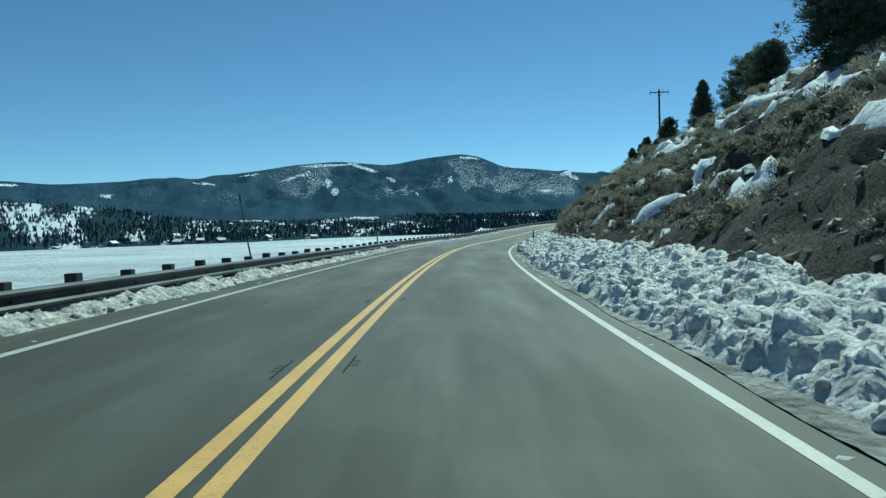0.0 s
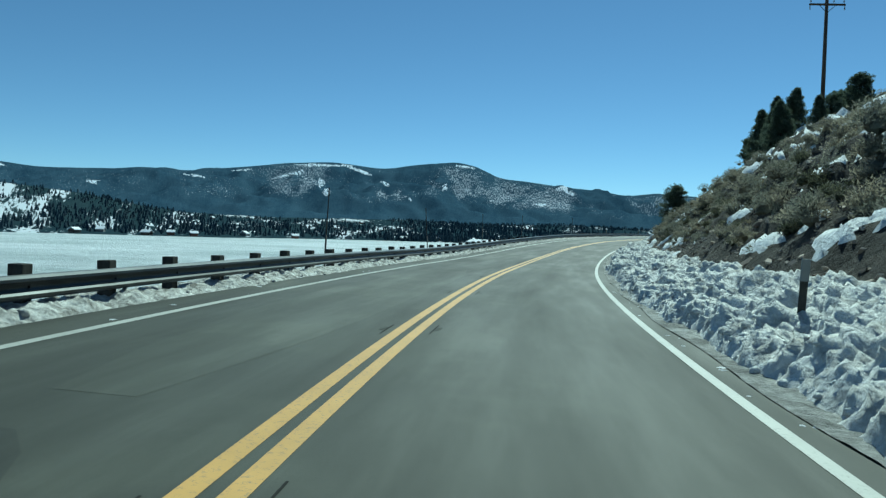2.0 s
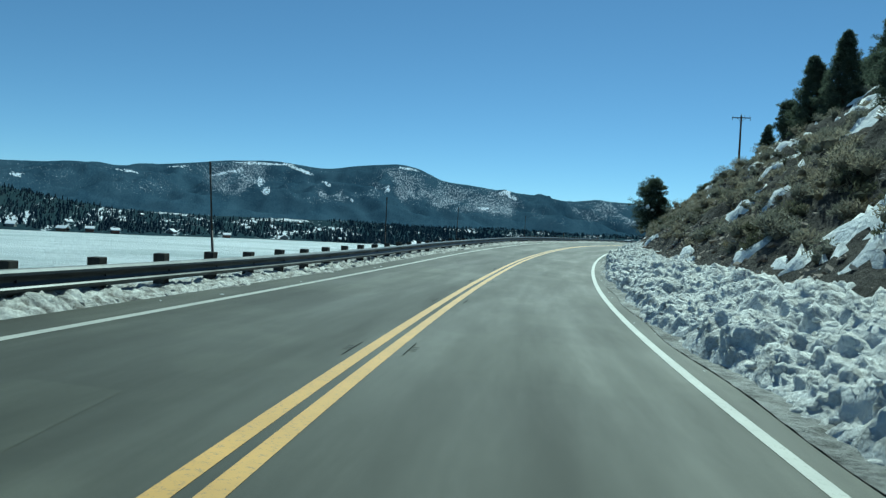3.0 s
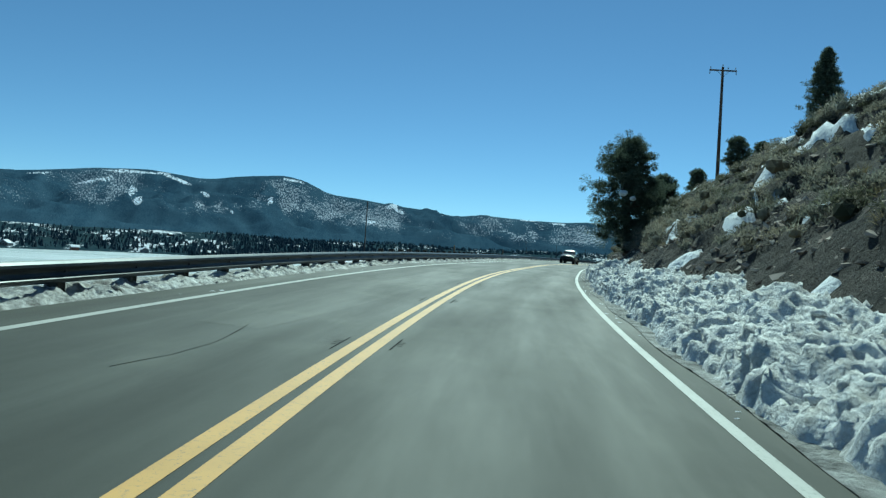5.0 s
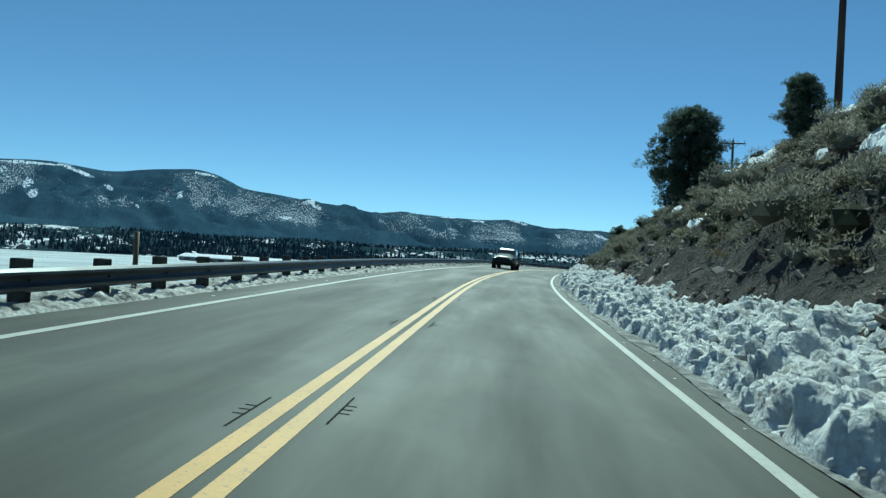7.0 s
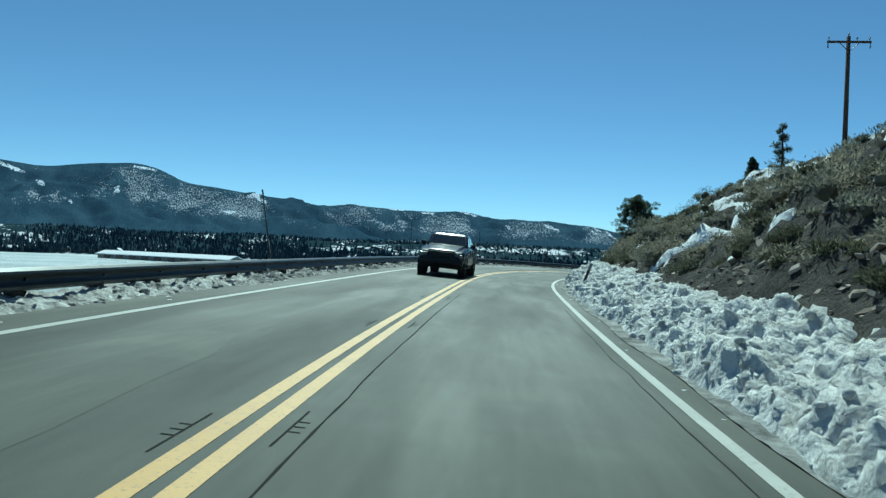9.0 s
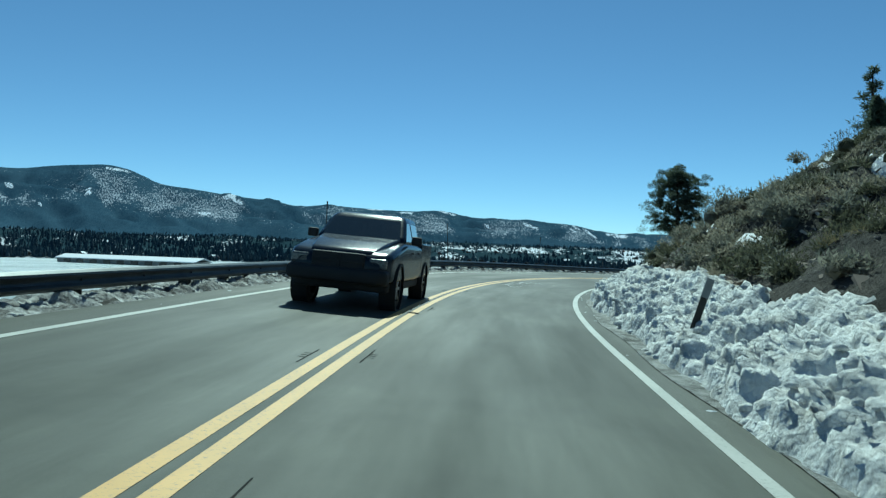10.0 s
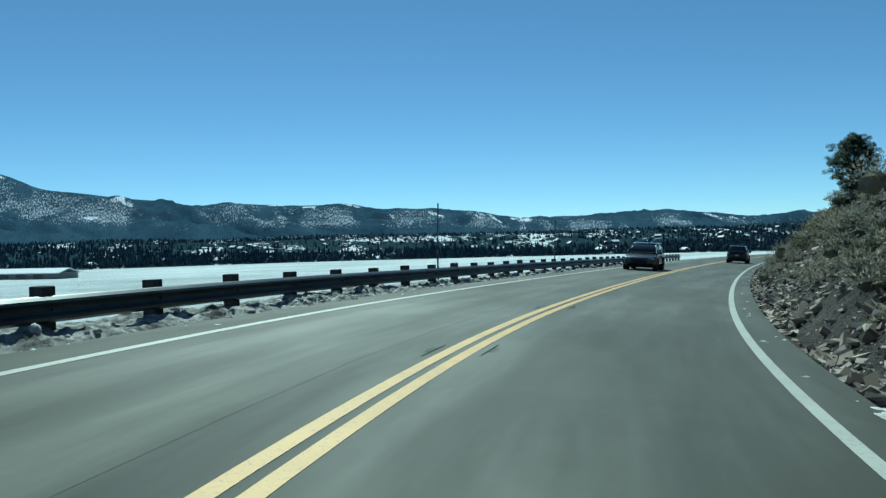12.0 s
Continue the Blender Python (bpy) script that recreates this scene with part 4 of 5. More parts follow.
def pine(name, height, width, seed, style="round", clear=0.12, tufts=230, per=34, size=0.2, lean=0.0, sparse=0.0, label="", bare=False):
    """A pine: bent tapered trunk, limbs, and a ragged crown of needle tufts."""
    r = np.random.default_rng(seed)
    thing = empty(name)
    bm = bmesh.new()
    pts = [Vector((lean * height * u * u + 0.05 * height * math.sin(3 * u + seed) * u * 0.4, 0.03 * height * math.sin(4 * u + 2 * seed) * u, height * u * 0.96)) for u in np.linspace(0, 1, 8)]
    r0 = 0.028 * height + 0.05
    pts[0].z = -0.6
    for k in range(7):
        tube(bm, pts[k], pts[k + 1], r0 * (1 - k / 7.6), r0 * (1 - (k + 1) / 7.6), 8, k == 0)

    def stem(u):
        k = min(int(u * 7), 6)
        return pts[k].lerp(pts[k + 1], u * 7 - k)

    def reach(u):
        w = (u - clear) / (1 - clear)
        if style == "cone":
            return width / 2 * (1 - w) ** 0.75 * (0.75 + 0.25 * min(w * 6, 1))
        return width / 2 * min(1.0, 0.45 + 2.4 * w) * max(1 - w ** 2.3, 0.02) ** 0.72

    centres, radii, close = [], [], []
    limbs = int(tufts / (9 if style == "round" else 6))
    for i in range(limbs):
        u = clear + (1 - clear) * ((i + r.uniform(0, 0.9)) / limbs) * 0.99
        an = i * 2.4 + r.uniform(-0.5, 0.5)
        ln = reach(u) * r.uniform(0.62, 1.06)
        if r.random() < sparse:
            ln *= 0.4
        root = stem(u)
        up = 0.30 + 0.5 * u if style == "round" else -0.05 + 0.5 * u
        tip = root + Vector((math.cos(an) * ln, math.sin(an) * ln, ln * up * r.uniform(0.3, 1.0)))
        mid = root.lerp(tip, 0.5) + Vector((0, 0, -0.05 * ln))
        lr = 0.012 * height * (1 - 0.7 * u) * 0.45 + 0.008
        tube(bm, root, mid, lr, lr * 0.7, 5, False)
        tube(bm, mid, tip, lr * 0.7, lr * 0.25, 5, False)
        if style == "round":
            lump = (0.055 * height + 0.08) * (1.15 - 0.45 * u) * r.uniform(0.75, 1.3)
            for q in range(9):
                c = root.lerp(tip, (1.0, 1.0, 1.0, 0.95, 0.85, 0.78, 0.65, 0.5, 0.35)[q]) + Vector(r.normal(size=3) * lump * np.array([0.8, 0.8, 0.55]))
                centres.append(np.array(c))
                radii.append(r.uniform(0.6, 1.0) * lump * 0.75)
                close.append(q > 3 and ln > 0.3 * width / 2)
            continue
        for q in range(6):
            f = (0.35 + 0.65 * (q + r.random()) / 6)
            spread = 0.20 * ln + 0.10
            c = root.lerp(tip, f) + Vector(r.normal(size=3) * spread * 0.55)
            centres.append(np.array(c))
            radii.append(r.uniform(0.5, 1.0) * (0.040 * height + 0.10) * (1.15 - 0.5 * u))
            close.append(q < 4)
    part("trunk", bm, M_BARK, thing, "rough grey-brown bark", True)
    if not bare:
        link_tris("crown", np.concatenate([blades(centres, radii, per, size, r), masses(np.array(centres)[close], 0.42 * np.array(radii)[close], r, BALL_TRIS, 0.75)]), M_NEEDLE, thing)
    return tagged(thing, label, "tree")


def stand(ob, s, d, sink=0.15, turn=0.0, scale=1.0):
    h = float(hill_at(np.array([s]), np.array([d]))[0])
    m = road_pose(s, d, h - sink, turn)
    ob.matrix_basis = m @ Matrix.Diagonal((scale, scale, scale, 1))
    return ob


def planted(ob, s, d, turn, scale):
    h = float(hill_at(np.array([s]), np.array([d]))[0])
    c = copy_thing(ob, road_pose(s, d, h - 0.15, turn))
    c.scale = (scale, scale, scale)
    return c


big_pine = stand(pine("pine_tree", 6.6, 4.0, 3, "round", 0.14, 860, 210, 0.070, 0.0, label="broad dark green pine beside the snow bank"), 154.3, 6.2, 0.2)
lone_pine = stand(pine("pine_tree", 4.3, 3.1, 5, "round", 0.22, 460, 220, 0.058, -0.06, label="rounded dark pine leaning out from the rocky slope"), 244.8, 6.9)
spire = stand(pine("pine_tree", 4.6, 3.6, 8, "cone", 0.04, 620, 76, 0.11, label="dark conical pine on the slope's crest"), 101.0, 14.8, scale=0.78)
tall = stand(pine("pine_tree", 9.5, 6.2, 12, "cone", 0.05, 760, 76, 0.17, label="tall dark pine on the hilltop"), 96.0, 23.0, scale=0.76)
crown = stand(pine("pine_tree", 7.2, 5.2, 17, "round", 0.05, 900, 90, 0.15, label="broad dark pine on the hilltop"), 99.5, 29.0, scale=1.3)
thin = stand(pine("pine_tree", 4.4, 2.0, 21, "cone", 0.15, 84, 30, 0.13, sparse=0.4, label="thin scraggly pine above the slope"), 255.0, 16.0, scale=1.35)
for ob in (big_pine, lone_pine, spire, tall, crown, thin):
    tagged(ob, group="pines on the slope")
loose_clods("snow_on_branches", on_road(np.array([152.1, 152.2]), np.array([5.75, 6.25]), np.array([4.7, 4.45])), np.array([0.17, 0.16]), 0.0, M_PATCH, 66, "clumps of white snow caught in the pine's branches")
for which, s, d, turn, scale in TREES:
    planted({"spire": spire, "tall": tall, "crown": crown, "thin": thin, "lone": lone_pine}[which], s, d, turn, scale)


# ---------------------------------------------------------------- brush, grass and stones on the slope
def snow_lies(s, d):
    """Whether a snow patch covers that spot of the slope."""
    i = min(max(int((s - hill_s[0]) / HILL_STEP + 0.5), 0), len(hill_s) - 1)
    return rel[i, min(int(np.searchsorted(hill_d, d)), len(hill_d) - 1)] > -0.15


def scatter(count, dens, seed):
    r = np.random.default_rng(seed)
    out = []
    while len(out) < count:
        s, d = r.uniform(-10, 290), 4.3 + 22 * r.random() ** 1.5
        if r.random() < dens(s, d, r) * (0.12 if snow_lies(s, d) else 1.0):
            out.append((s, d))
    a = np.array(out)
    return on_road(a[:, 0], a[:, 1], hill_at(a[:, 0], a[:, 1])), a


def brush(name, count, dens, seed, material, low, high, per, thin_, long_, label, category, solid=True):
    """One mesh of many low twiggy bushes, each a few domes of short twigs."""
    r = np.random.default_rng(seed)
    at, a = scatter(count, dens, seed + 100)
    rad = r.uniform(low, high, count) * (1 + 0.5 * (r.random(count) > 0.85))
    # three lobes to a bush, the twigs crowded towards each lobe's skin
    lobe = r.normal(size=(count, 3, 3)) * np.array([0.48, 0.48, 0.16]) * rad[:, None, None]
    swell = r.uniform(0.5, 0.85, (count, 3)) * rad[:, None]
    pick = r.integers(0, 3, (count, per))
    rows = np.arange(count)[:, None]
    p = (at[:, None, :] + lobe[rows, pick]).reshape(-1, 3)
    rr = swell[rows, pick].reshape(-1, 1)
    n = len(p)
    spread = r.normal(size=(n, 3))
    spread[:, 2] = abs(spread[:, 2])
    spread /= np.linalg.norm(spread, axis=1)[:, None]
    inner = p + spread * np.array([1, 1, 0.9]) * (rr * r.uniform(0.42, 0.92, (n, 1))) - np.array([0, 0, 0.06])
    way = spread * 0.7 + r.normal(size=(n, 3)) * 0.5 + np.array([0, 0, 0.25])
    way /= np.linalg.norm(way, axis=1)[:, None]
    ln = long_ * r.uniform(0.6, 1.4, (n, 1))
    side = np.cross(way, r.normal(size=(n, 3)))
    side /= np.linalg.norm(side, axis=1)[:, None] + 1e-6
    tri = np.stack([inner - side * thin_, inner + side * thin_, inner + way * ln], 1)
    if solid:
        lumps_at = (at[:, None, :] + lobe - np.array([0, 0, 0.06])).reshape(-1, 3)
        tri = np.concatenate([tri, masses(lumps_at, 0.40 * swell.reshape(-1), r, BALL_TRIS, 0.9, 0.12)])
    return tagged(link_tris(name, tri, material), label, category, kind="stuff")


def brush_density(s, d, r):
    p = on_road(s, d, 0)
    k = noise.noise(Vector(p) * 0.25) * 0.5 + 0.75
    if s > 245:
        k -= 0.05
    return 0 if d < hill_foot(s) + (1.5 if s < 243 else 0.6) else max(k, 0.03)


def grass_density(s, d, r):
    return 0 if d < hill_foot(s) + 1.5 else max(noise.noise(Vector(on_road(s, d, 0)) * 0.3 + Vector((9, 4, 1))) * 1.0 + 0.4, 0.05)


def stone_density(s, d, r):
    if d < hill_foot(s) - 0.3:
        return 0
    return (1.0 if s > 225 else 0.5) * max(noise.noise(Vector(on_road(s, d, 0)) * 0.35 + Vector((2, 7, 3))) + 0.5, 0.1) * (1.2 if d < 12 else 0.2)


def bush_density(s, d, r):
    u = d - hill_foot(s)
    return 0 if u < 1.8 or u > 11 else max(noise.noise(Vector(on_road(s, d, 0)) * 0.17 + Vector((5, 1, 8))) * 1.6 + 0.3, 0.04)


brush("large_sagebrush", 640, bush_density, 39, M_SAGE, 0.45, 0.85, 1050, 0.019, 0.092, "soft rounded grey-olive sagebrush mounds on the slope", "bushes")
brush("sagebrush", 2900, brush_density, 31, M_SAGE, 0.28, 0.58, 270, 0.018, 0.09, "grey-brown sagebrush thickets on the slope", "bushes")
brush("scrub_thicket", 46, lambda s, d, r: 1.0 if 150 < s < 163 and 8.2 < d < 11.5 else 0.0, 37, M_SCRUB, 0.4, 0.75, 900, 0.021, 0.11, "dense dark scrub round the pine's foot", "bushes")
brush("foot_brush", 26, lambda s, d, r: 1.0 if 149.5 < s < 156 and 6.4 < d < 8.6 else 0.0, 45, M_SAGE, 0.35, 0.65, 800, 0.020, 0.11, "tan sagebrush at the foot of the big pine", "bushes")
brush("scrub_mounds", 130, lambda s, d, r: 1.0 if 192 < s < 243 and hill_foot(s) + 1.3 < d < 13 else 0.0, 43, M_SCRUB, 0.3, 0.6, 640, 0.016, 0.085, "dark olive brush mounds above the snow bank", "bushes")
brush("dark_scrub", 800, grass_density, 35, M_SCRUB, 0.3, 0.65, 320, 0.018, 0.09, "dark olive scrub bushes on the slope", "bushes")
brush("dry_grass", 700, grass_density, 33, M_DRYGRASS, 0.12, 0.26, 60, 0.006, 0.24, "tufts of straw-coloured dry grass on the slope", "grass", False)


def stones(name, count, dens, seed, low, high, label):
    r = np.random.default_rng(seed)
    at, a = scatter(count, dens, seed)
    vs, fs = [], []
    cube = np.array([(x, y, z) for x in (-1, 1) for y in (-1, 1) for z in (-1, 1)], float)
    quads = [(0, 1, 3, 2), (4, 6, 7, 5), (0, 4, 5, 1), (2, 3, 7, 6), (0, 2, 6, 4), (1, 5, 7, 3)]
    for p in at:
        size = low + (high - low) * r.random() ** 4.0
        v = cube * (1 + r.uniform(-0.45, 0.25, (8, 3))) * np.array([1.4, 0.9, 0.36]) * size
        q = Euler(r.uniform(-0.7, 0.7, 3).tolist()[:2] + [r.uniform(0, 6.3)]).to_matrix()
        v = v @ np.array(q).T + p
        o = len(vs)
        vs.extend(v.tolist())
        fs.extend([tuple(o + i for i in f) for f in quads])
    return tagged(link_mesh(name, vs, fs, M_ROCK), label, "stones", kind="stuff")


stones("loose_stones", 40000, stone_density, 41, 0.014, 0.11, "loose angular tan stones on the slope")


# ---------------------------------------------------------------- utility poles
M_INSULATOR = plain("grey_porcelain", (0.25, 0.26, 0.27), 0.3)
M_WIRE = plain("dull_aluminium_wire", (0.18, 0.18, 0.18), 0.5, 0.5)


def utility_pole(height):
    thing = empty("utility_pole")
    bm = bmesh.new()
    tube(bm, (0, 0, -0.8), (0, 0, height), 0.17, 0.115, 14)
    part("pole", bm, M_POLE, thing, "", True)
    bm = bmesh.new()
    box(bm, (-1.25, -0.16, height - 0.42), (1.25, -0.06, height - 0.29), 0.01)
    part("crossarm", bm, M_POLE, thing)
    for sx in (-1, 1):
        bm = bmesh.new()
        tube(bm, (sx * 0.62, -0.15, height - 0.36), (0, -0.12, height - 0.95), 0.022, 0.022, 6)
        part("brace", bm, M_STEEL, thing)
    for x, z in ((-1.15, height - 0.29), (1.15, height - 0.29), (0.0, height), (0.45, height - 0.29)):
        bm = bmesh.new()
        y = 0.0 if x == 0 else -0.11
        tube(bm, (x, y, z), (x, y, z + 0.14), 0.02, 0.02, 6)
        tube(bm, (x, y, z + 0.12), (x, y, z + 0.18), 0.065, 0.05, 10)
        tube(bm, (x, y, z + 0.17), (x, y, z + 0.25), 0.045, 0.03, 10)
        part("insulator", bm, M_INSULATOR, thing, "", True)
    for sx in (-1, 1):
        bm = bmesh.new()
        tube(bm, (sx * 1.2, -0.11, height - 0.42), (sx * 1.2, -0.11, height - 0.72), 0.03, 0.045, 8)
        part("cutout_fuse", bm, M_INSULATOR, thing)
    return tagged(thing, "brown wooden utility pole with one crossarm", "utility pole", "poles along the hill")


first_pole = None
for s, d, top_h in POLES:
    base = float(hill_at(np.array([s]), np.array([d]))[0])
    if first_pole is None:
        first_pole = utility_pole(11.0)
        first_pole.matrix_basis = road_pose(s, d, top_h - 11.0, 12)
    else:
        copy_thing(first_pole, road_pose(s, d, top_h - 11.0, 12))


# ---------------------------------------------------------------- marks in the pavement
def groove(s, d, side):
    """A sawn slot for a sunk reflector: one long cut and three short cross cuts."""
    vs, fs = [], []

    def bar(s0, s1, d0, d1):
        o = len(vs)
        for a_, b_ in ((s0, d0), (s0, d1), (s1, d1), (s1, d0)):
            vs.append(on_road(a_, b_, 0.003))
        fs.append((o, o + 1, o + 2, o + 3))

    bar(s - 0.5, s + 0.5, d - 0.009, d + 0.009)
    for k in (-0.12, 0.02, 0.16):
        bar(s + k - 0.012, s + k + 0.012, d - 0.09 * (side < 0), d + 0.09 * (side > 0))
    return link_mesh("marker_slot", vs, fs, M_TAR, road)


for k in range(48):
    s = 7.2 - 21.3 + 7.1 * k
    s += 4.5 if s > 236 else 0.0
    groove(s + 0.3, 0.31, 1)
    groove(s - 0.1, -0.29, -1)


def sealed_crack(s0, s1, d, width, wander, seed):
    """A wandering bead of black sealant along the lane."""
    r = np.random.default_rng(seed)
    ss = np.arange(s0, s1, 0.4)
    off = np.cumsum(r.normal(0, wander, len(ss)))
    off -= np.linspace(off[0], off[-1], len(ss))
    w = width * r.uniform(0.5, 1.3, len(ss))
    vs = np.concatenate([on_road(ss, d + off - w, 0.003), on_road(ss, d + off + w, 0.003)])
    n = len(ss)
    return link_mesh("sealed_crack", vs, [(i, n + i, n + i + 1, i + 1) for i in range(n - 1)], M_TAR, road)


sealed_crack(184, 209, 0.47, 0.010, 0.004, 1)
sealed_crack(186, 207, 3.36, 0.007, 0.010, 2)
for k, s in enumerate((118, 151, 176, 231, 262)):
    sealed_crack(s, s + 3.5, -1.6 - 0.3 * (k % 3), 0.006, 0.06, 20 + k)



def mended(s0, s1, d0, d1, material, seed):
    """A ragged patch of newer or paler asphalt."""
    r = np.random.default_rng(seed)
    ss = np.linspace(s0, s1, 14)
    ease = np.sin(np.linspace(0.06, math.pi - 0.06, 14)) ** 0.35
    mid = (d0 + d1) / 2
    lo = mid + (d0 - mid) * ease + r.normal(0, 0.05, 14)
    hi = mid + (d1 - mid) * ease + r.normal(0, 0.03, 14)
    vs = np.concatenate([on_road(ss, lo, 0.002), on_road(ss, hi, 0.002)])
    ob = link_mesh("patch", vs, [(i, 14 + i, 15 + i, i + 1) for i in range(13)], material, road)
    at = np.empty(len(ob.data.loops), dtype=np.int32)
    ob.data.loops.foreach_get("vertex_index", at)
    lane = np.concatenate([np.stack([lo, ss], -1), np.stack([hi, ss], -1)])
    ob.data.uv_layers.new(name="lane").data.foreach_set("uv", lane[at].astype(np.float32).ravel())


for k, (s0, s1, d0, d1) in enumerate(((12.5, 36, -2.5, -0.62), (40, 47, -2.8, -1.6), (52, 75, -2.6, -0.7), (84, 96, -2.7, -1.3), (121, 150, -2.7, -0.8), (176, 196, -2.6, -0.9), (225, 262, -2.8, -0.8))):
    mended(s0, s1, d0, d1, M_PALE_ASPHALT, 80 + k)
for k, (s0, s1, d0, d1) in enumerate(((46, 51, -2.9, -0.8), (100, 112, -2.4, -0.9), (165, 172, -2.8, -1.4))):
    mended(s0, s1, d0, d1, M_DARK_ASPHALT, 90 + k)

# loose snow crumbs and grit on the lane
crumbs_v, crumbs_f = [], []
r_ = np.random.default_rng(77)
for k in range(420):
    if k < 45:
        s, d = r_.uniform(233.5, 239.5), r_.normal(0.9, 0.4)
    else:
        s = r_.uniform(-10, 320)
        d = LANE_RIGHT + 0.12 + abs(r_.normal(0, 0.28)) if k % 3 else -LANE_LEFT - 0.15 - abs(r_.normal(0, 0.25))
    z = r_.uniform(0.008, 0.03)
    p = on_road(s, d, 0.0)
    o = len(crumbs_v)
    q = r_.uniform(0, 6.3)
    for a_ in range(4):
        crumbs_v.append(p + np.array([math.cos(q + a_ * 1.57) * z * r_.uniform(1, 3), math.sin(q + a_ * 1.57) * z * r_.uniform(1, 3), 0.001]))
    crumbs_v.append(p + np.array([0, 0, 0.45 * z]))
    crumbs_f += [(o + a_, o + (a_ + 1) % 4, o + 4) for a_ in range(4)]
tagged(link_mesh("snow_crumbs", crumbs_v, crumbs_f, M_PATCH), "scattered crumbs of snow and grit on the asphalt", "snow", kind="stuff")


# ---------------------------------------------------------------- marker posts
M_STAKE = plain("dark_steel_stake", (0.045, 0.04, 0.04), 0.6, 0.3)
M_MARKER = plain("faded_yellow_brown_marker", (0.13, 0.09, 0.035), 0.6)
M_PANEL = plain("weathered_reflector_sheet", (0.20, 0.21, 0.21), 0.45)


def snow_stake(tall):
    thing = empty("snow_stake")
    bm = bmesh.new()
    tube(bm, (0, 0, -0.9), (0, 0, 1.0), 0.030 if tall else 0.05, 0.027 if tall else 0.045, 10)
    part("sleeve", bm, M_STAKE if tall else M_MARKER, thing, "dark sleeve" if tall else "faded yellow-brown sleeve", True)
    if tall:
        bm = bmesh.new()
        tube(bm, (0, 0, 0.9), (0.02, 0, 2.45), 0.022, 0.018, 8)
        part("rod", bm, M_STAKE, thing, "thin dark rod", True)
        bm = bmesh.new()
        tube(bm, (0.018, 0, 2.2), (0.02, 0, 2.47), 0.024, 0.024, 8)
        part("tip", bm, M_STAKE, thing)
    return tagged(thing, "thin dark snow stake behind the guardrail" if tall else "short yellow-brown marker post behind the guardrail", "marker post", "stakes along the guardrail")


tall_stake, short_stake = snow_stake(True), snow_stake(False)
tall_stake.matrix_basis = road_pose(69.3, -5.05) @ pose(0, 0, 0, 0, 1.5, 0)
short_stake.matrix_basis = road_pose(48.8, -5.05) @ pose(0, 0, 0, 2, -3, 0)
for s, lean in ((23.0, -9), (84.9, -5), (100.2, -1), (115.6, 1), (141.6, 0), (208.3, -10), (229.8, 0), (244.3, -3), (259.5, 1), (275, 2)):
    copy_thing(tall_stake, road_pose(s, -5.05) @ pose(0, 0, 0, 0, lean, 0))
for s in (163.6, 190.0):
    copy_thing(short_stake, road_pose(s, -5.05))


def delineator(lean, turn):
    thing = empty("delineator")
    bm = bmesh.new()
    box(bm, (-0.05, -0.012, -0.5), (0.05, 0.012, 0.75), 0.004)
    part("blade", bm, M_POST, thing, "dark narrow post")
    bm = bmesh.new()
    box(bm, (-0.055, -0.022, 0.72), (0.055, 0.016, 1.02), 0.006)
    part("reflector", bm, M_PANEL, thing, "pale reflector panel")
    return tagged(thing, "narrow roadside delineator leaning out of the snow bank", "delineator", "delineators in the snow bank")


one = delineator(0, 0)
one.matrix_basis = road_pose(57.2, 5.2, 0.35) @ pose(0, 0, 0, 0, 3, 0)
copy_thing(one, road_pose(215.8, 4.55, 0.30) @ pose(0, 0, 0, -10, 20, 0))


# ---------------------------------------------------------------- vehicles
M_GLASS = plain("tinted_car_glass", (0.012, 0.016, 0.018), 0.06, 0.0, 0.6, 0.1)
M_TYRE = plain("black_tyre_rubber", (0.018, 0.018, 0.018), 0.8)
M_RIM = plain("dull_alloy", (0.32, 0.32, 0.33), 0.35, 0.9)
M_TRIM = plain("black_plastic_trim", (0.014, 0.014, 0.015), 0.7)
M_CHROME = plain("chrome", (0.6, 0.6, 0.6), 0.12, 1.0)
M_LENS = plain("clear_headlamp_lens", (0.5, 0.52, 0.52), 0.12, 0.0, 0.8)
M_SMOKED = plain("dirty_headlamp_lens", (0.09, 0.095, 0.10), 0.25, 0.0, 0.5)
M_TAIL = plain("red_tail_lamp", (0.25, 0.01, 0.01), 0.15, 0.0, 0.8)
M_PLATE = plain("pale_licence_plate", (0.55, 0.55, 0.52), 0.4)


def ring(y, w, zb, zt, r=0.12, n=5):
    """A rounded box outline across the car at station y."""
    pts = []
    for cx, cz, a0 in ((w - r, zt - r, 0), (-(w - r), zt - r, 90), (-(w - r), zb + r, 180), (w - r, zb + r, 270)):
        for k in range(n):
            an = radians(a0 + 90 * k / (n - 1))
            pts.append((cx + r * math.cos(an), y, cz + r * math.sin(an)))
    return pts


def plan_ring(z, w, y0, y1, r=0.2, n=5):
    """A rounded outline in plan at height z."""
    pts = []
    yc, h = (y0 + y1) / 2, abs(y1 - y0) / 2
    for cx, cy, a0 in ((w - r, yc + h - r, 0), (-(w - r), yc + h - r, 90), (-(w - r), yc - h + r, 180), (w - r, yc - h + r, 270)):
        for k in range(n):
            an = radians(a0 + 90 * k / (n - 1))
            pts.append((cx + r * math.cos(an), cy + r * math.sin(an), z))
    return pts


def loft(bm, rings):
    rows = [[bm.verts.new(p) for p in q] for q in rings]
    n = len(rows[0])
    for a_, b_ in zip(rows, rows[1:]):
        for i in range(n):
            bm.faces.new((a_[i], a_[(i + 1) % n], b_[(i + 1) % n], b_[i]))
    bm.faces.new(rows[0][::-1])
    bm.faces.new(rows[-1])
    bmesh.ops.recalc_face_normals(bm, faces=bm.faces)
    return bm


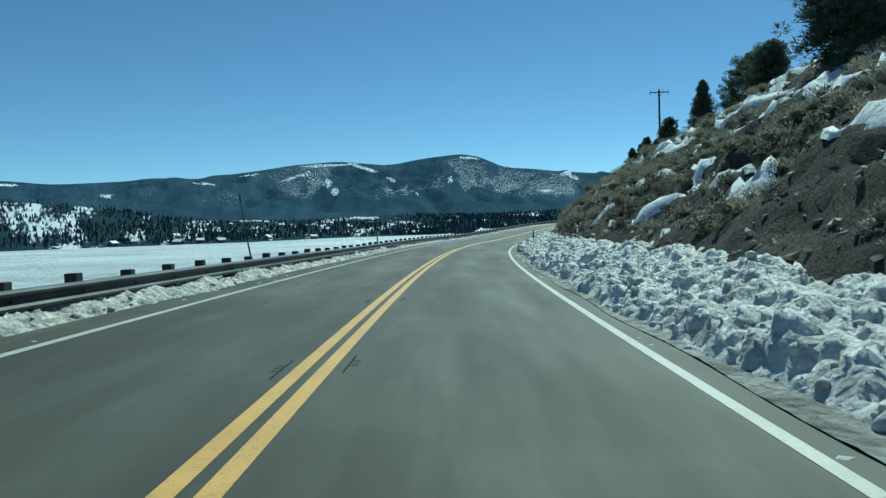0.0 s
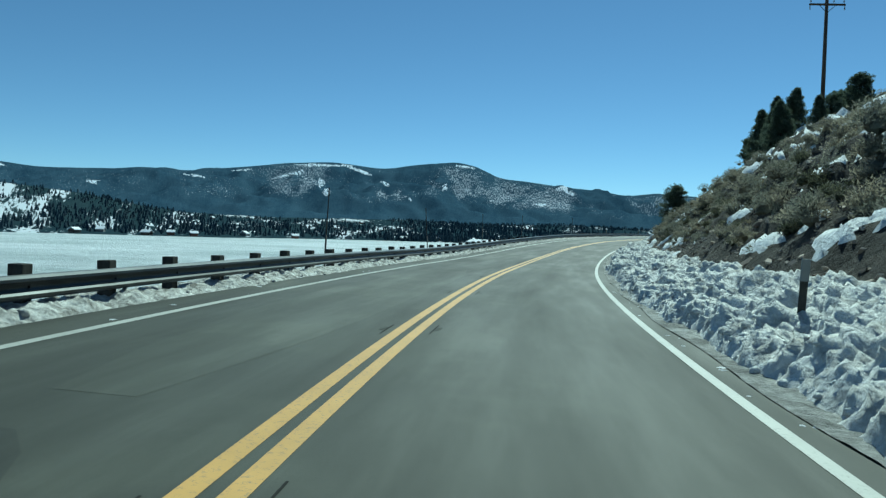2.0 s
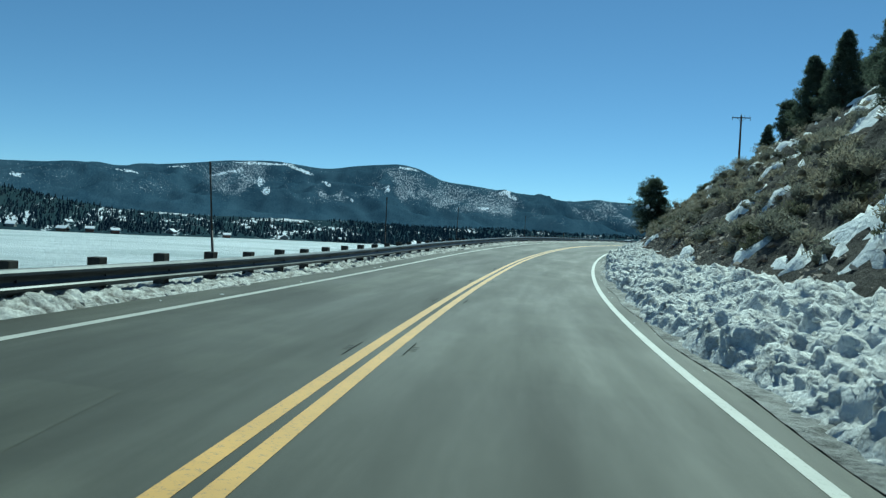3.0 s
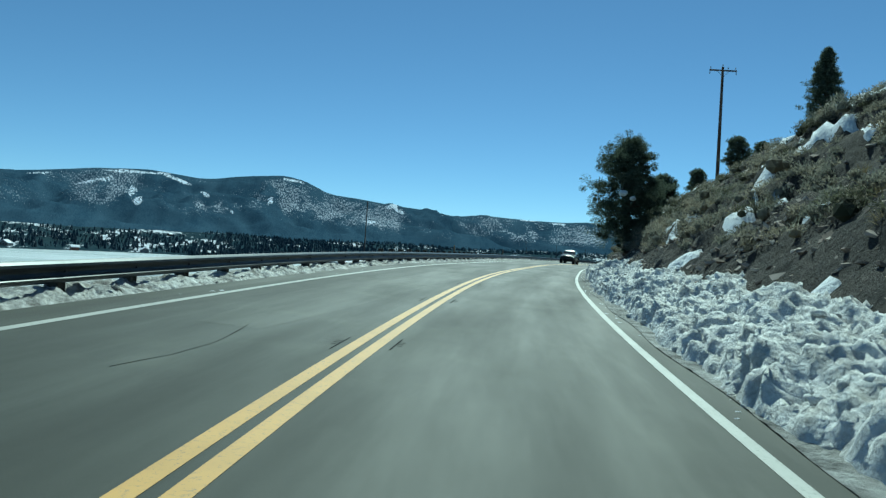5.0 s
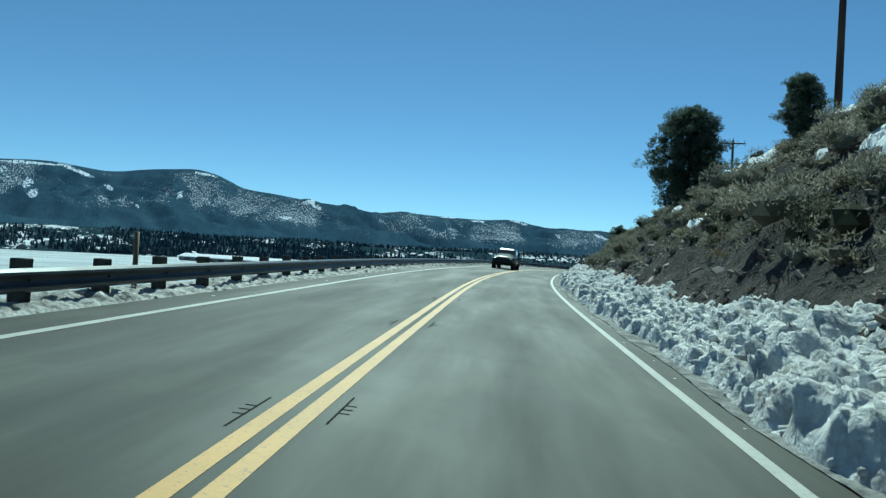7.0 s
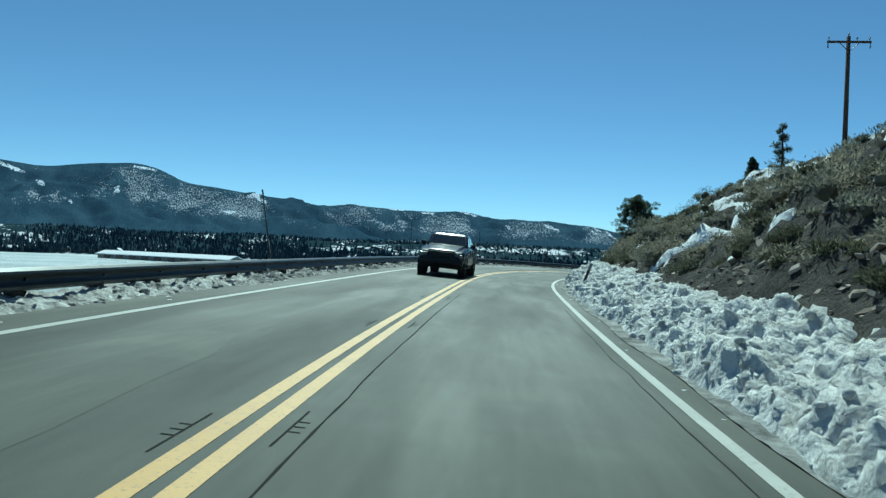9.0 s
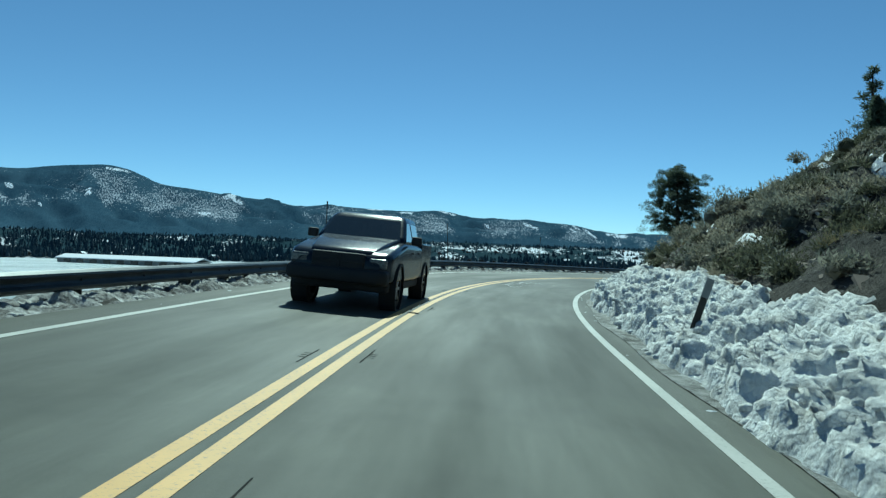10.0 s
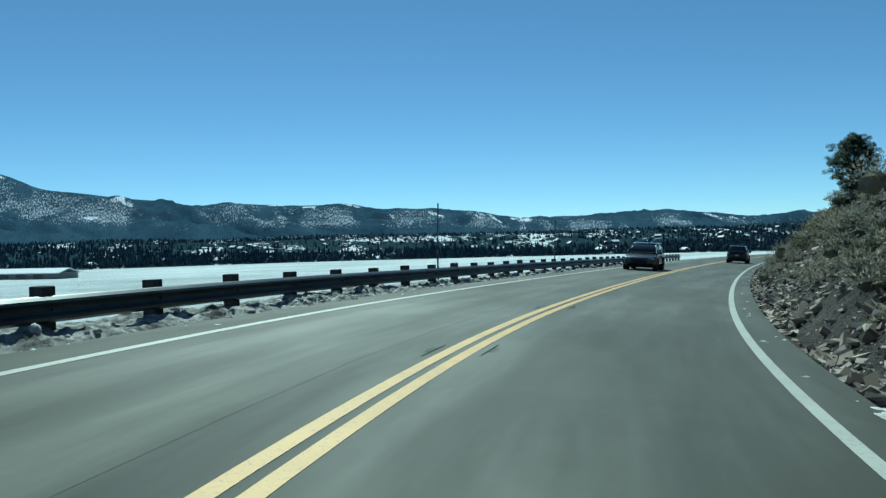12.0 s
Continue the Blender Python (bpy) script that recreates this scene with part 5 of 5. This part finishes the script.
def lathe(bm, prof, at, sides=28):
    """Turn a profile of (radius, x) about the axle through at."""
    rows = []
    for k in range(sides):
        an = 2 * math.pi * k / sides
        rows.append([bm.verts.new((at[0] + x, at[1] + r * math.cos(an), at[2] + r * math.sin(an))) for r, x in prof])
    for k in range(sides):
        a_, b_ = rows[k], rows[(k + 1) % sides]
        for i in range(len(prof) - 1):
            bm.faces.new((a_[i], a_[i + 1], b_[i + 1], b_[i]))
    bmesh.ops.recalc_face_normals(bm, faces=bm.faces)
    return bm


def wheel(parent, x, y, r, w):
    """A wheel at its axle, with tyre and spoked rim."""
    s = 1 if x > 0 else -1
    hub = part("wheel", lathe(bmesh.new(), [(0.02, 0.3 * w * s), (r * 0.2, 0.32 * w * s), (r * 0.2, -0.2 * w * s), (0.02, -0.2 * w * s)], (x, y, r), 12), M_TRIM, parent)
    part("tyre", lathe(bmesh.new(), [(r * 0.62, -w / 2), (r * 0.88, -w / 2), (r * 0.98, -w * 0.38), (r, -w * 0.2), (r, w * 0.2), (r * 0.98, w * 0.38), (r * 0.88, w / 2), (r * 0.62, w / 2), (r * 0.60, 0), (r * 0.62, -w / 2)],
                       (x, y, r)), M_TYRE, hub, "", True)
    bm = lathe(bmesh.new(), [(r * 0.63, -w * 0.4), (r * 0.63, w * 0.42), (r * 0.56, w * 0.40), (r * 0.56, -w * 0.3)], (x, y, r))
    for k in range(6):
        an = k * math.pi / 3
        tube(bm, (x + 0.30 * w * s, y, r), (x + 0.36 * w * s, y + math.cos(an) * r * 0.58, r + math.sin(an) * r * 0.58), 0.045, 0.04, 6)
    part("rim", bm, M_RIM, hub, "dull alloy rim")
    return hub


def pillar_set(thing, paint, corners):
    for a_, b_ in corners:
        for sx in (-1, 1):
            bm = bmesh.new()
            tube(bm, (sx * a_[0], a_[1], a_[2]), (sx * b_[0], b_[1], b_[2]), 0.045, 0.04, 6)
            part("pillar", bm, paint, thing)


def mirrors(thing, paint, x, y, z, size):
    for sx in (-1, 1):
        bm = bmesh.new()
        box(bm, (sx * x - 0.13 * size, y - 0.06, z - 0.10 * size), (sx * x + 0.13 * size, y + 0.07, z + 0.12 * size), 0.035)
        part("wing_mirror", bm, paint, thing)


def pickup(paint, paint_low):
    """A full-size crew-cab pickup, front towards +y."""
    thing = empty("pickup_truck")
    bm = loft(bmesh.new(), [ring(2.86, 0.80, 0.60, 0.92), ring(2.80, 0.92, 0.54, 1.02), ring(2.55, 0.99, 0.51, 1.10), ring(1.9, 1.01, 0.50, 1.21),
                            ring(1.15, 1.01, 0.50, 1.32), ring(-0.98, 1.01, 0.50, 1.30), ring(-1.05, 1.01, 0.50, 1.30)])
    part("body", bm, paint, thing, "", True)
    bm = loft(bmesh.new(), [ring(2.72, 0.60, 0.92, 1.06, 0.05), ring(2.4, 0.66, 1.00, 1.15, 0.05), ring(1.9, 0.74, 1.10, 1.28, 0.06), ring(1.2, 0.82, 1.20, 1.38, 0.06)])
    part("bonnet", bm, paint, thing, "raised bonnet bulge", True)
    bm = bmesh.new()
    for sx in (-1, 1):
        loft(bm, [ring(-1.08, 0.06, 0.55, 1.36, 0.03), ring(-2.80, 0.06, 0.58, 1.36, 0.03)])
        bmesh.ops.translate(bm, verts=bm.verts[-40:], vec=(sx * 0.95, 0, 0))
    box(bm, (-0.95, -2.86, 0.60), (0.95, -2.78, 1.36), 0.03)
    box(bm, (-0.95, -2.80, 0.60), (0.95, -1.08, 0.72), 0.02)
    part("cargo_bed", bm, paint, thing)
    cab_w, cab_y = (lambda z: 0.95 - 0.27 * (z - 1.28)), (lambda z: 1.22 - 1.36 * (z - 1.28))
    bm = loft(bmesh.new(), [plan_ring(z, cab_w(z), cab_y(z), -1.03 + 0.12 * (z - 1.28), 0.10) for z in (1.26, 1.45, 1.65, 1.80)]
              + [plan_ring(1.87, cab_w(1.83) - 0.04, cab_y(1.83) - 0.06, -0.93, 0.14), plan_ring(1.91, 0.62, 0.22, -0.78, 0.2)])
    part("cab", bm, paint, thing, "dark painted cab with a curved roof", True)

    def pane(name, corners, out):
        bm = bmesh.new()
        inner = [bm.verts.new(v) for v in corners]
        outer = [bm.verts.new(Vector(v) + Vector(out)) for v in corners]
        bm.faces.new(inner)
        bm.faces.new(outer)
        for i in range(4):
            bm.faces.new((inner[i], inner[(i + 1) % 4], outer[(i + 1) % 4], outer[i]))
        bmesh.ops.recalc_face_normals(bm, faces=bm.faces)
        part(name, bm, M_GLASS, thing, "dark tinted glass")

    lo_z, hi_z = 1.33, 1.78
    pane("windscreen", [(-cab_w(lo_z) + 0.10, cab_y(lo_z), lo_z), (cab_w(lo_z) - 0.10, cab_y(lo_z), lo_z), (cab_w(hi_z) - 0.10, cab_y(hi_z), hi_z), (-cab_w(hi_z) + 0.10, cab_y(hi_z), hi_z)], (0, 0.012, 0.010))
    pane("rear_window", [(-0.7, -1.03, 1.36), (0.7, -1.03, 1.36), (0.62, -0.98, 1.74), (-0.62, -0.98, 1.74)], (0, -0.012, 0))
    for sx in (-1, 1):
        for y0, y1, top_y in ((0.13, 0.98, 0.52), (-0.82, 0.02, 0.02)):
            pane("side_window", [(sx * cab_w(1.36), y0, 1.36), (sx * cab_w(1.36), y1, 1.36), (sx * cab_w(1.75), top_y, 1.75), (sx * cab_w(1.75), y0 + 0.04, 1.75)], (sx * 0.012, 0, 0.003))
    bm = bmesh.new()
    box(bm, (-0.50, 2.80, 0.72), (0.50, 2.92, 1.05), 0.03)
    grille = part("grille", bm, M_TRIM, thing, "black grille")
    for x in (-0.02, 0.02):
        bm = bmesh.new()
        box(bm, (x * 1.2 - 0.02, 2.90, 0.73), (x * 1.2 + 0.02, 2.945, 1.04), 0.006)
        part("bar", bm, M_TRIM, grille)
    bm = bmesh.new()
    box(bm, (-0.5, 2.90, 0.87), (0.5, 2.94, 0.91), 0.006)
    part("bar", bm, M_TRIM, grille)
    for sx in (-1, 1):
        bm = bmesh.new()
        box(bm, (sx * 0.74 - 0.18, 2.66, 0.78), (sx * 0.74 + 0.18, 2.86, 0.99), 0.05)
        part("headlamp", bm, M_SMOKED, thing)
        bm = bmesh.new()
        box(bm, (sx * 0.9 - 0.09, -2.88, 0.85), (sx * 0.9 + 0.09, -2.80, 1.25), 0.02)
        part("tail_lamp", bm, M_TAIL, thing)
    bm = bmesh.new()
    loft(bm, [ring(2.80, 0.98, 0.48, 0.78, 0.08), ring(2.98, 0.94, 0.50, 0.76, 0.09), ring(3.03, 0.80, 0.54, 0.72, 0.08)])
    part("bumper", bm, paint_low, thing, "dark front bumper", True)
    bm = bmesh.new()
    box(bm, (-0.92, -2.6, 0.34), (0.92, 2.6, 0.56), 0.05)
    part("underbody", bm, M_TRIM, thing)
    for y in (1.85, -1.85):
        for x in (-0.86, 0.86):
            bm = lathe(bmesh.new(), [(0.44, -0.16), (0.50, -0.16), (0.50, 0.16), (0.44, 0.16)], (x * 1.02, y, 0.42))
            part("wheel_arch", bm, M_TRIM, thing)
            wheel(thing, x, y, 0.41, 0.27)
    mirrors(thing, M_TRIM, 1.13, 0.78, 1.38, 0.85)
    for y in (0.35, -0.55):
        for sx in (-1, 1):
            bm = bmesh.new()
            box(bm, (sx * 1.02 - 0.02, y - 0.10, 1.10), (sx * 1.02 + 0.02, y + 0.06, 1.14), 0.008)
            part("door_handle", bm, M_TRIM, thing)
    return tagged(thing, "dark full-size pickup truck on the far lane facing oncoming traffic", "pickup truck")


def wagon(name, paint, length, width, height, sill, belt, label, category, nose=0.95):
    """A two-box car, front towards +y."""
    thing = empty(name)
    L, Wd = length / 2, width / 2
    bm = loft(bmesh.new(), [ring(L, Wd * 0.78, sill + 0.12, belt * 0.72), ring(L - 0.10, Wd * 0.92, sill + 0.04, belt * 0.80), ring(L - 0.5, Wd, sill, belt * 0.90),
                            ring(L - 1.15, Wd, sill, belt), ring(0, Wd, sill, belt), ring(-L + 0.5, Wd, sill, belt), ring(-L + 0.12, Wd * 0.95, sill + 0.03, belt), ring(-L, Wd * 0.85, sill + 0.10, belt * 0.95)])
    part("body", bm, paint, thing, "", True)
    bm = loft(bmesh.new(), [plan_ring(belt - 0.04, Wd * 0.93, L - 1.05, -L + 0.10, 0.2), plan_ring((belt + height) / 2, Wd * 0.86, L - 1.45, -L + 0.25, 0.2), plan_ring(height - 0.07, Wd * 0.76, L - 1.85, -L + 0.50, 0.22)])
    part("glazing", bm, M_GLASS, thing, "dark tinted glass", True)
    bm = loft(bmesh.new(), [plan_ring(height - 0.08, Wd * 0.78, L - 1.82, -L + 0.46, 0.22), plan_ring(height - 0.02, Wd * 0.76, L - 1.9, -L + 0.5, 0.24), plan_ring(height, Wd * 0.62, L - 2.1, -L + 0.7, 0.26)])
    part("roof", bm, paint, thing, "", True)
    pillar_set(thing, paint, [((Wd * 0.90, L - 1.10, belt), (Wd * 0.75, L - 1.86, height - 0.06)), ((Wd * 0.92, 0.0, belt), (Wd * 0.77, -0.05, height - 0.06)), ((Wd * 0.90, -L + 0.22, belt), (Wd * 0.74, -L + 0.55, height - 0.06))])
    for sx in (-1, 1):
        bm = bmesh.new()
        box(bm, (sx * Wd * 0.72 - 0.16, L - 0.18, belt * 0.66), (sx * Wd * 0.72 + 0.16, L - 0.03, belt * 0.78), 0.03)
        part("headlamp", bm, M_LENS, thing)
        bm = bmesh.new()
        box(bm, (sx * Wd * 0.84 - 0.09, -L - 0.01, belt * 0.72), (sx * Wd * 0.84 + 0.09, -L + 0.12, belt * 0.97), 0.03)
        part("tail_lamp", bm, M_TAIL, thing)
    bm = bmesh.new()
    box(bm, (-Wd * 0.5, L - 0.06, sill + 0.12), (Wd * 0.5, L + 0.02, belt * 0.68), 0.03)
    part("grille", bm, M_TRIM, thing)
    bm = loft(bmesh.new(), [ring(-L + 0.1, Wd * 0.93, sill + 0.02, sill + 0.28, 0.08), ring(-L - 0.06, Wd * 0.86, sill + 0.05, sill + 0.26, 0.08)])
    part("rear_bumper", bm, M_TRIM, thing, "", True)
    bm = bmesh.new()
    box(bm, (-0.16, -L - 0.03, belt * 0.70), (0.16, -L + 0.03, belt * 0.70 + 0.14), 0.004)
    part("number_plate", bm, M_PLATE, thing)
    bm = bmesh.new()
    box(bm, (-Wd * 0.9, -L + 0.3, sill - 0.1), (Wd * 0.9, L - 0.3, sill + 0.1), 0.04)
    part("underbody", bm, M_TRIM, thing)
    for y in (L - 0.9, -L + 0.9):
        for x in (-Wd + 0.11, Wd - 0.11):
            bm = lathe(bmesh.new(), [(0.36, -0.13), (0.41, -0.13), (0.41, 0.13), (0.36, 0.13)], (x * 1.02, y, 0.35))
            part("wheel_arch", bm, M_TRIM, thing)
            wheel(thing, x, y, 0.34, 0.22)
    mirrors(thing, paint, Wd + 0.08, L - 1.35, belt + 0.06, 0.85)
    return tagged(thing, label, category)


M_NAVY = plain("dark_blue_car_paint", (0.010, 0.018, 0.032), 0.20, 0.0, 0.03, 0.2)
M_NAVY.node_tree.nodes["Principled BSDF"].inputs["Specular IOR Level"].default_value = 0.18
M_BLACK = plain("black_car_paint", (0.014, 0.014, 0.016), 0.25, 0.3, 0.8, 0.2)
M_GREY = plain("dark_grey_car_paint", (0.07, 0.075, 0.08), 0.25, 0.5, 0.8, 0.2)
truck = pickup(M_NAVY, M_TRIM)
truck.matrix_basis = road_pose(221.3, -1.25, 0.0, 180)
suv = wagon("suv", M_BLACK, 4.6, 1.86, 1.72, 0.34, 1.06, "black suv seen from behind, driving ahead in the lane", "suv")
suv.matrix_basis = road_pose(317.5, 1.65, 0.0, 0)
hatch = wagon("crossover", M_GREY, 4.4, 1.84, 1.60, 0.30, 0.98, "dark grey crossover coming along the opposite lane", "car")
hatch.matrix_basis = road_pose(283.2, -1.75, 0.0, 180)
for car, s in ((truck, 221.3), (suv, 317.5), (hatch, 283.2)):
    lean = math.degrees(math.atan(float(np.interp(s, ALONG, bank))))
    car.matrix_basis = car.matrix_basis @ pose(0, 0, 0, 0, -lean if car is suv else lean, 0)
